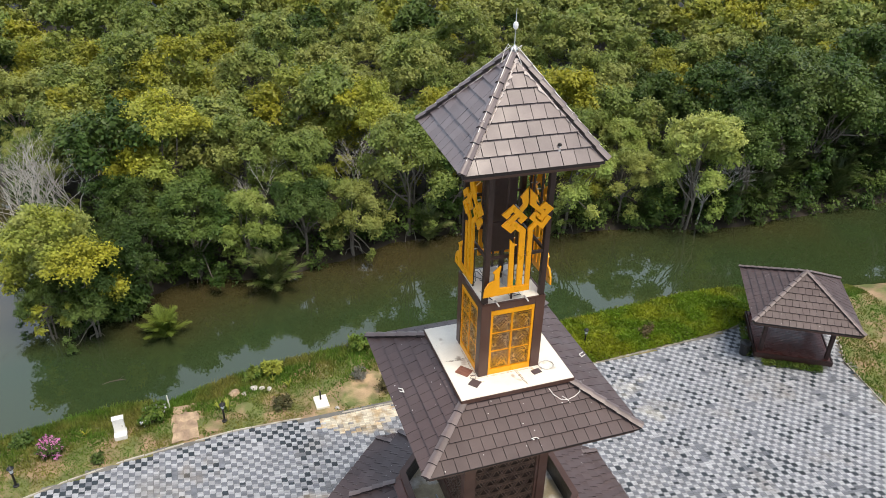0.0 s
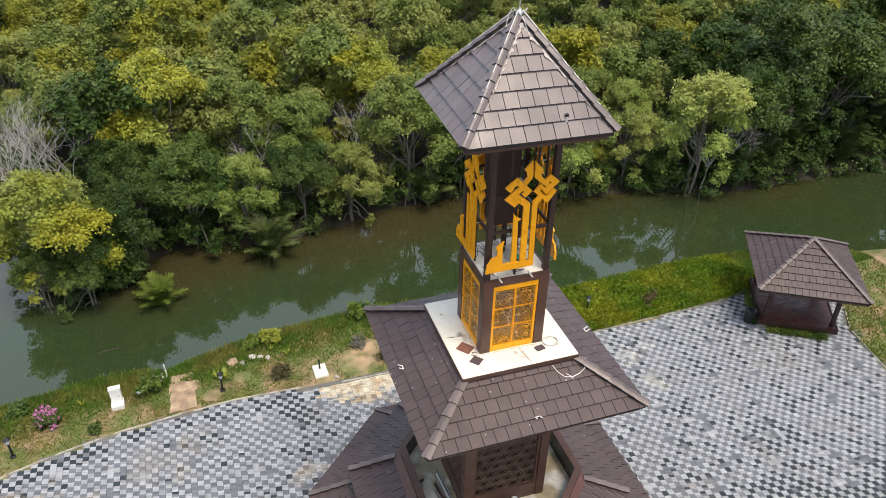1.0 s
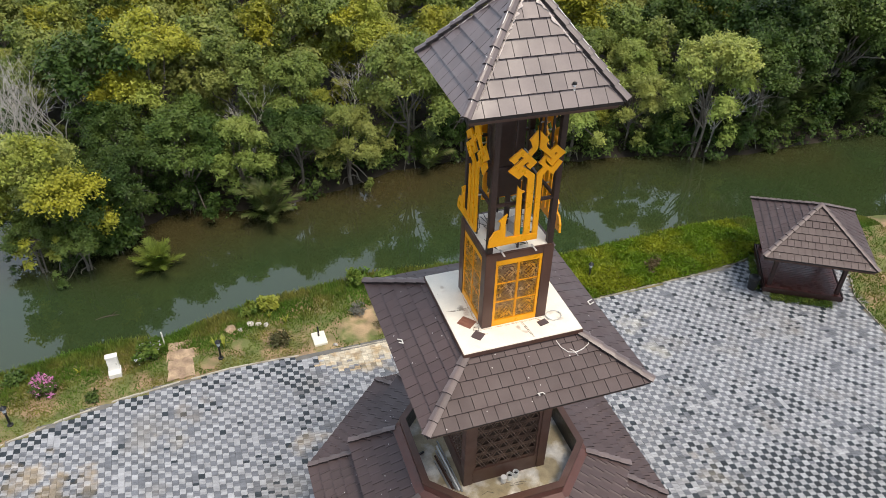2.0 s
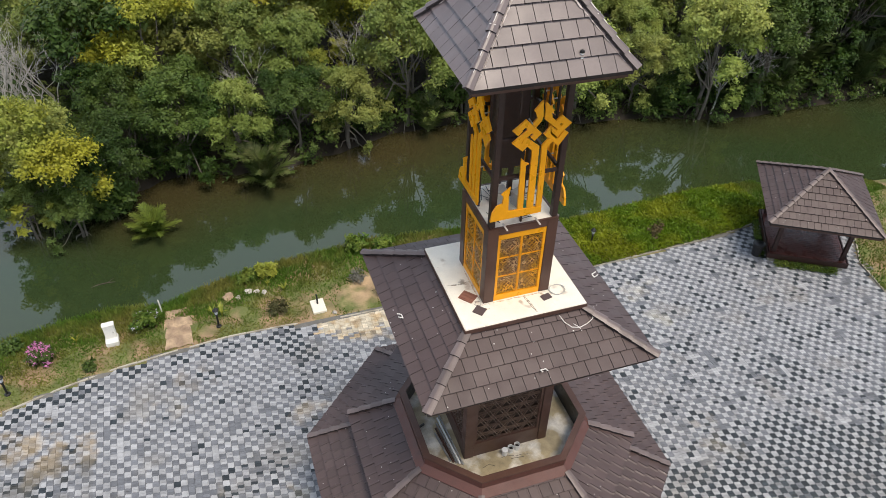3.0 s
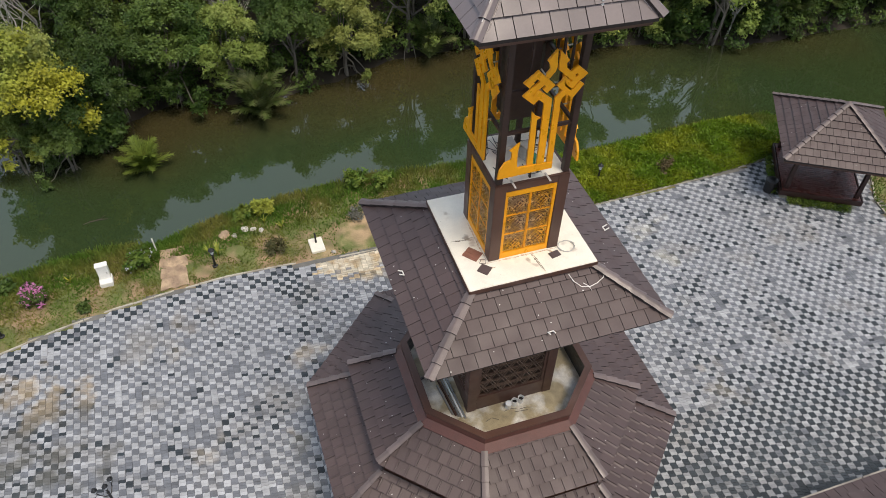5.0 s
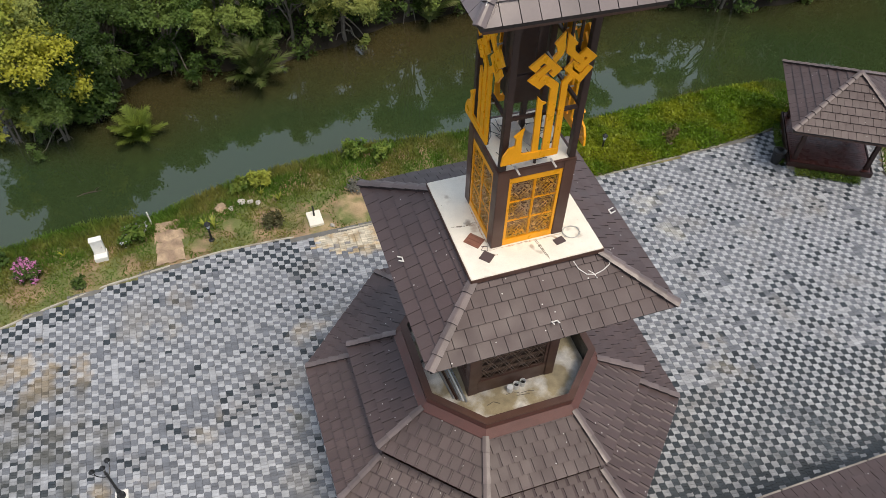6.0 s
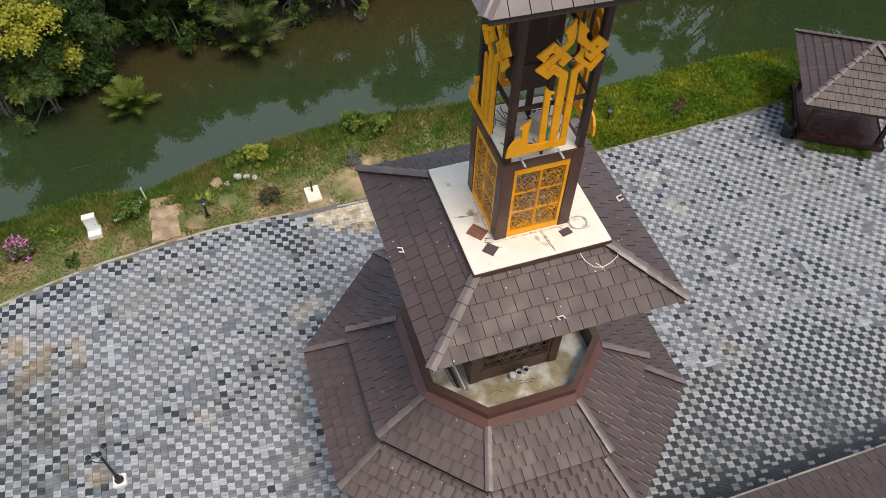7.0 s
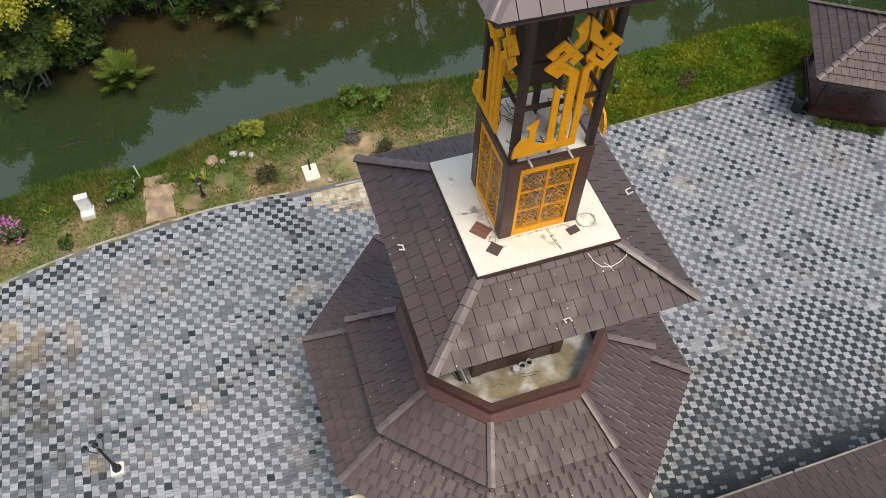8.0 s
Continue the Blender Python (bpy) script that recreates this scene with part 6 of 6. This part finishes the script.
def scatter_grass():
    rs2 = np.random.RandomState(9)
    pos, ht = [], []
    bare = [(-1.35, 11.2, 1.05), (-0.6, 11.9, 0.8), (-8.72, 11.6, 0.75), (-3.0, 10.9, 0.6), (-7.6, 11.0, 0.4), (-6.3, 11.8, 0.4)]
    while len(pos) < 110000:
        x = rs2.uniform(-19, 24) if rs2.random() < 0.72 else rs2.uniform(20.5, 27)
        k, n = along(KERB, x), along(NEAR_SHORE, x)
        y = rs2.uniform(k + 0.12, n + 0.15) if x < 20.8 or rs2.random() < 0.3 else rs2.uniform(-4, n)
        if on_plaza(x, y):
            continue
        s = (y - k) / (n - k) if x < 20.8 else 0.45
        patch = noise.noise((x * 0.55, y * 0.8, 3.0)) + 0.5 * noise.noise((x * 1.9, y * 1.9, 7.0))
        if rs2.random() > 0.42 + 0.65 * s + 0.6 * patch:
            continue
        if any((x - a) ** 2 + (y - b) ** 2 < r * r * (0.6 + 0.5 * rs2.random()) for a, b, r in bare):
            continue
        pos.append((x, y, land(x, y) - 0.01))
        ht.append((0.07 + 0.24 * max(0, s - 0.3)) * rs2.uniform(0.6, 1.5))
    pos, ht = np.array(pos), np.array(ht)
    n = len(pos)
    ax = unit(np.column_stack([rs2.normal(size=n) * 0.4, rs2.normal(size=n) * 0.4, np.ones(n)]))
    sd = unit(np.cross(ax, rs2.normal(size=(n, 3))))
    ob = new("grass", quads_mesh("grass", pos, ax, sd, ht, np.full(n, 0.06), GRASS))
    tagged(ob, "patchy green and dry grass on the river bank", "grass", kind="stuff")

    # thick low ground cover on the bank by the gazebo
    pos = []
    while len(pos) < 40000:
        x = rs2.uniform(5.5, 19.6)
        k, n = along(KERB, x), along(NEAR_SHORE, x)
        y = rs2.uniform(k + 0.02, n - 0.15)
        if on_plaza(x, y) or (x - 19.42) ** 2 + (y - 8.60) ** 2 < 5:
            continue
        h = 0.26 + 0.16 * noise.noise((x * 0.9, y * 0.9, 1.0)) + 0.08 * noise.noise((x * 3, y * 3, 2.0))
        pos.append((x, y, land(x, y) + max(0.02, h) * rs2.uniform(0.5, 1.0) * min(1, (y - k) * 3 + 0.3)))
    pos = np.array(pos)
    n = len(pos)
    ax = unit(np.column_stack([rs2.normal(size=n), rs2.normal(size=n), 0.5 + 0.5 * rs2.random(n)]))
    sd = unit(np.cross(ax, rs2.normal(size=(n, 3)) * 0.4 + np.array([0, 0, 0.1])))
    ln = rs2.uniform(0.09, 0.17, n)
    ob = new("ground_cover", quads_mesh("ground_cover", pos, ax, sd, ln, ln * 0.6, COVER))
    tagged(ob, "thick yellow-green ground cover on the bank", "ground cover", kind="stuff")

    # small hedge along the gazebo's footings
    turn = pose(19.42, 8.60, 0, 0, 0, -30.4)
    pos = []
    for _ in range(2600):
        u = rs2.uniform(-1.35, 1.35) if rs2.random() < 0.6 else None
        p = (u, rs2.uniform(-2.05, -1.72), 0) if u is not None else (rs2.uniform(-2.05, -1.75), rs2.uniform(-1.5, 1.6), 0)
        q = turn @ Vector(p)
        pos.append((q.x, q.y, rs2.uniform(0.02, 0.24)))
    pos = np.array(pos)
    n = len(pos)
    ax = unit(rs2.normal(size=(n, 3)) + np.array([0, 0, 0.5]))
    sd = unit(np.cross(ax, rs2.normal(size=(n, 3))))
    ln = rs2.uniform(0.06, 0.12, n)
    ob = new("low_hedge", quads_mesh("low_hedge", pos, ax, sd, ln, ln * 0.6, SHRUB))
    tagged(ob, "low clipped green hedge round the gazebo's footings", "hedge", kind="stuff")


scatter_grass()


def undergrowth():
    """Low dark foliage between the stems along the far bank; its leaf colour carries the shade there."""
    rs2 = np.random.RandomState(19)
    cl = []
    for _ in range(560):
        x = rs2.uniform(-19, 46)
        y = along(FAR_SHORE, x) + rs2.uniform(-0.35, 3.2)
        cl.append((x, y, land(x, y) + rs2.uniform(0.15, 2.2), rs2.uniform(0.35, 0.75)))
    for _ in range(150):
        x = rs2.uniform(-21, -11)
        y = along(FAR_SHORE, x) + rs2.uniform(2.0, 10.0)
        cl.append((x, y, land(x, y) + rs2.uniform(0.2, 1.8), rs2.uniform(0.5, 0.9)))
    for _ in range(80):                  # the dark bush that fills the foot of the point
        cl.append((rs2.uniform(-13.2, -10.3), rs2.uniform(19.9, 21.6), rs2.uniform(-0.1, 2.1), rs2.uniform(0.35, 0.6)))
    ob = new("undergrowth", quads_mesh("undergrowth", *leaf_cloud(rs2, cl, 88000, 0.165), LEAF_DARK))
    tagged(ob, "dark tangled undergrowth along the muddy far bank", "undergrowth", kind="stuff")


undergrowth()

# ---- paving: wavy-edged blocks laid in chequered pairs ----
PL, PW = 0.222, 0.111
AMP = 0.016
OUT = [(0, 0), (0.27, AMP), (0.73, -AMP), (1, 0)]
G = 0.0036
LINE = [(PL * f + (G if f == 0 else -G if f == 1 else 0), o + G) for f, o in OUT] + [(PL * f + (G if f == 0 else -G if f == 1 else 0), PW + o - G) for f, o in OUT[::-1]]
pavement = tagged(new("pavement"), "chequered grey and white interlocking block paving", "paving", kind="structure")
rs = np.random.RandomState(12)
near_box = (-9.55, -6.3, 0.0, 2.2)
# where many of the grey blocks are charcoal: x, y, reach along each, share; the last paints the gazebo's shadow
DARK_ZONES = [(-4.4, 8.7, 0.5, 1.2, 0.85), (-4.3, 7.0, 0.6, 0.9, 0.5), (-4.2, 5.1, 0.7, 0.6, 0.85), (-5.9, 5.3, 0.6, 0.4, 0.5), (-6.7, 4.2, 0.6, 0.5, 0.4), (-10.0, 2.9, 0.6, 0.5, 0.45), (-7.4, 3.1, 0.9, 0.4, 0.4),
              (-13.8, 3.8, 1.6, 2.0, 0.5), (-12.6, 9.0, 1.0, 0.5, 0.6), (-8.6, 8.8, 1.0, 0.4, 0.4), (9.1, 0.3, 1.5, 0.6, 0.4), (12.8, 6.3, 0.8, 0.7, 0.3), (10.2, 4.3, 0.9, 0.5, 0.4), (13.6, 1.6, 1.5, 0.8, 0.35), (12.1, -0.1, 1.2, 0.5, 0.4), (17.4, 9.7, 0.9, 0.8, 1.0)]
single, groups = [], {0: [], 1: [], 2: [], 3: []}
x0, y0 = -20.0, -6.0
for i in range(int(43.5 / PL)):
    x = x0 + i * PL
    kmax = along(KERB, x + PL / 2)
    for j in range(int((kmax - y0) / PL) + 1):
        y = y0 + j * PL
        if abs(x - 0.1) < 3.5 and abs(y - 0.2) < 3.5:
            continue
        if x + PL * 0.7 > along(KERB_EAST, y) or y + PL * 0.45 > min(kmax, along(KERB, x), along(KERB, x + PL)):
            continue
        if y < -5.3 and x > 4.4:
            continue
        n1 = noise.noise((x * 0.35, y * 0.35, 2.0))
        n2 = noise.noise((x * 0.9, y * 0.9, 9.0))
        p_dark = 0.03 + 0.24 * max(0, n2 - 0.15) + (0.16 if n1 > 0.35 else 0)
        for zx, zy, rx, ry, much in DARK_ZONES:
            p_dark += much * math.exp(-((x - zx) / rx) ** 2 - ((y - zy) / ry) ** 2)
        # more charcoal blocks to the right and towards the hall
        if x > 3:
            p_dark += 0.12 + 0.85 * min(1, max(0, (0.2 - y) / 1.5)) * min(1, (x - 3) / 1.5)
        if x < -11.5:
            p_dark += 0.18 * min(1, (-11.5 - x) / 2.5)
        edge = kmax - y
        if edge < 0.9 and x < -3.3:
            p_dark += 0.5
        light = (i + j) % 2 == 0
        r2 = rs.random()
        for h in range(2):
            r = r2 if light or rs.random() < 0.8 else rs.random()
            if light:
                tone = 0 if r > 0.03 + 0.12 * max(0, n1) + (0.06 * min(1, max(0, (-4 - x) / 4) * max(0, (7 - y) / 3)) if x < -4 and y < 7 else 0) else 1
                # pale blocks turn charcoal too, close to the hall
                if x > 4 and y < -3.6 and rs.random() < min(0.9, (-3.6 - y) * 0.6):
                    tone = 2
            else:
                tone = 2 if r < p_dark else (1 if r < 0.975 else 0)
            worn = (x + 1.6) ** 2 / 4.0 + (y - 9.75) ** 2 / 0.9
            if rs.random() < 1.25 - worn:
                tone = 3
            item = (x, y + h * PW, tone)
            if near_box[0] < x < near_box[1] and near_box[2] < y < near_box[3] and len(single) < 300:
                single.append(item)
            else:
                groups[tone].append((x, y + h * PW))
nv = len(LINE)
top_xy = np.array(LINE)
for tone, items in groups.items():
    it = np.array(items)
    n = len(it)
    z = rs.normal(0, 0.0022, n)
    tilt = rs.normal(0, 0.012, (n, 2))
    xy = it[:, None, :] + top_xy[None]
    zz = z[:, None] + tilt[:, :1] * (top_xy[None, :, 0] - PL / 2) + tilt[:, 1:] * (top_xy[None, :, 1] - PW / 2)
    v = np.empty((n, 2 * nv, 3), np.float32)
    v[:, :nv, :2] = xy
    v[:, nv:, :2] = xy
    v[:, :nv, 2] = zz
    v[:, nv:, 2] = -0.05
    me = bpy.data.meshes.new("block_field")
    me.vertices.add(n * 2 * nv)
    me.vertices.foreach_set("co", v.ravel())
    local = list(range(nv)) + [q for k in range(nv) for q in (k, k + nv, (k + 1) % nv + nv, (k + 1) % nv)]
    idx = (np.array(local, np.int32)[None] + (np.arange(n, dtype=np.int32) * 2 * nv)[:, None]).ravel()
    starts = np.array([0] + [nv + 4 * k for k in range(nv)], np.int32)
    me.loops.add(len(idx))
    me.loops.foreach_set("vertex_index", idx)
    me.polygons.add(n * (nv + 1))
    me.polygons.foreach_set("loop_start", (starts[None] + (np.arange(n, dtype=np.int32) * len(local))[:, None]).ravel())
    me.update(calc_edges=True)
    me.shade_flat()
    me.materials.append((PAVE_LIGHT, PAVE_GREY, PAVE_DARK, PAVE_SANDY)[tone])
    ob = new("block_field", me)
    ob.parent = pavement
    tagged(ob, ("pale grey paving blocks", "mid-grey paving blocks", "charcoal paving blocks", "worn sandy paving blocks")[tone], kind="stuff")
BLOCK = []
for mat in (PAVE_LIGHT, PAVE_GREY, PAVE_DARK, PAVE_SANDY):
    me = bpy.data.meshes.new("paving_block")
    me.from_pydata([(x, y, 0) for x, y in LINE] + [(x, y, -0.05) for x, y in LINE], [], [tuple(range(nv))] + [(k, k + nv, (k + 1) % nv + nv, (k + 1) % nv) for k in range(nv)])
    me.materials.append(mat)
    BLOCK.append(me)
for x, y, tone in single:
    share("paving_block", BLOCK[tone], pavement, pose(x, y, rs.normal(0, 0.002), rs.normal(0, 0.7), rs.normal(0, 0.5), 0))
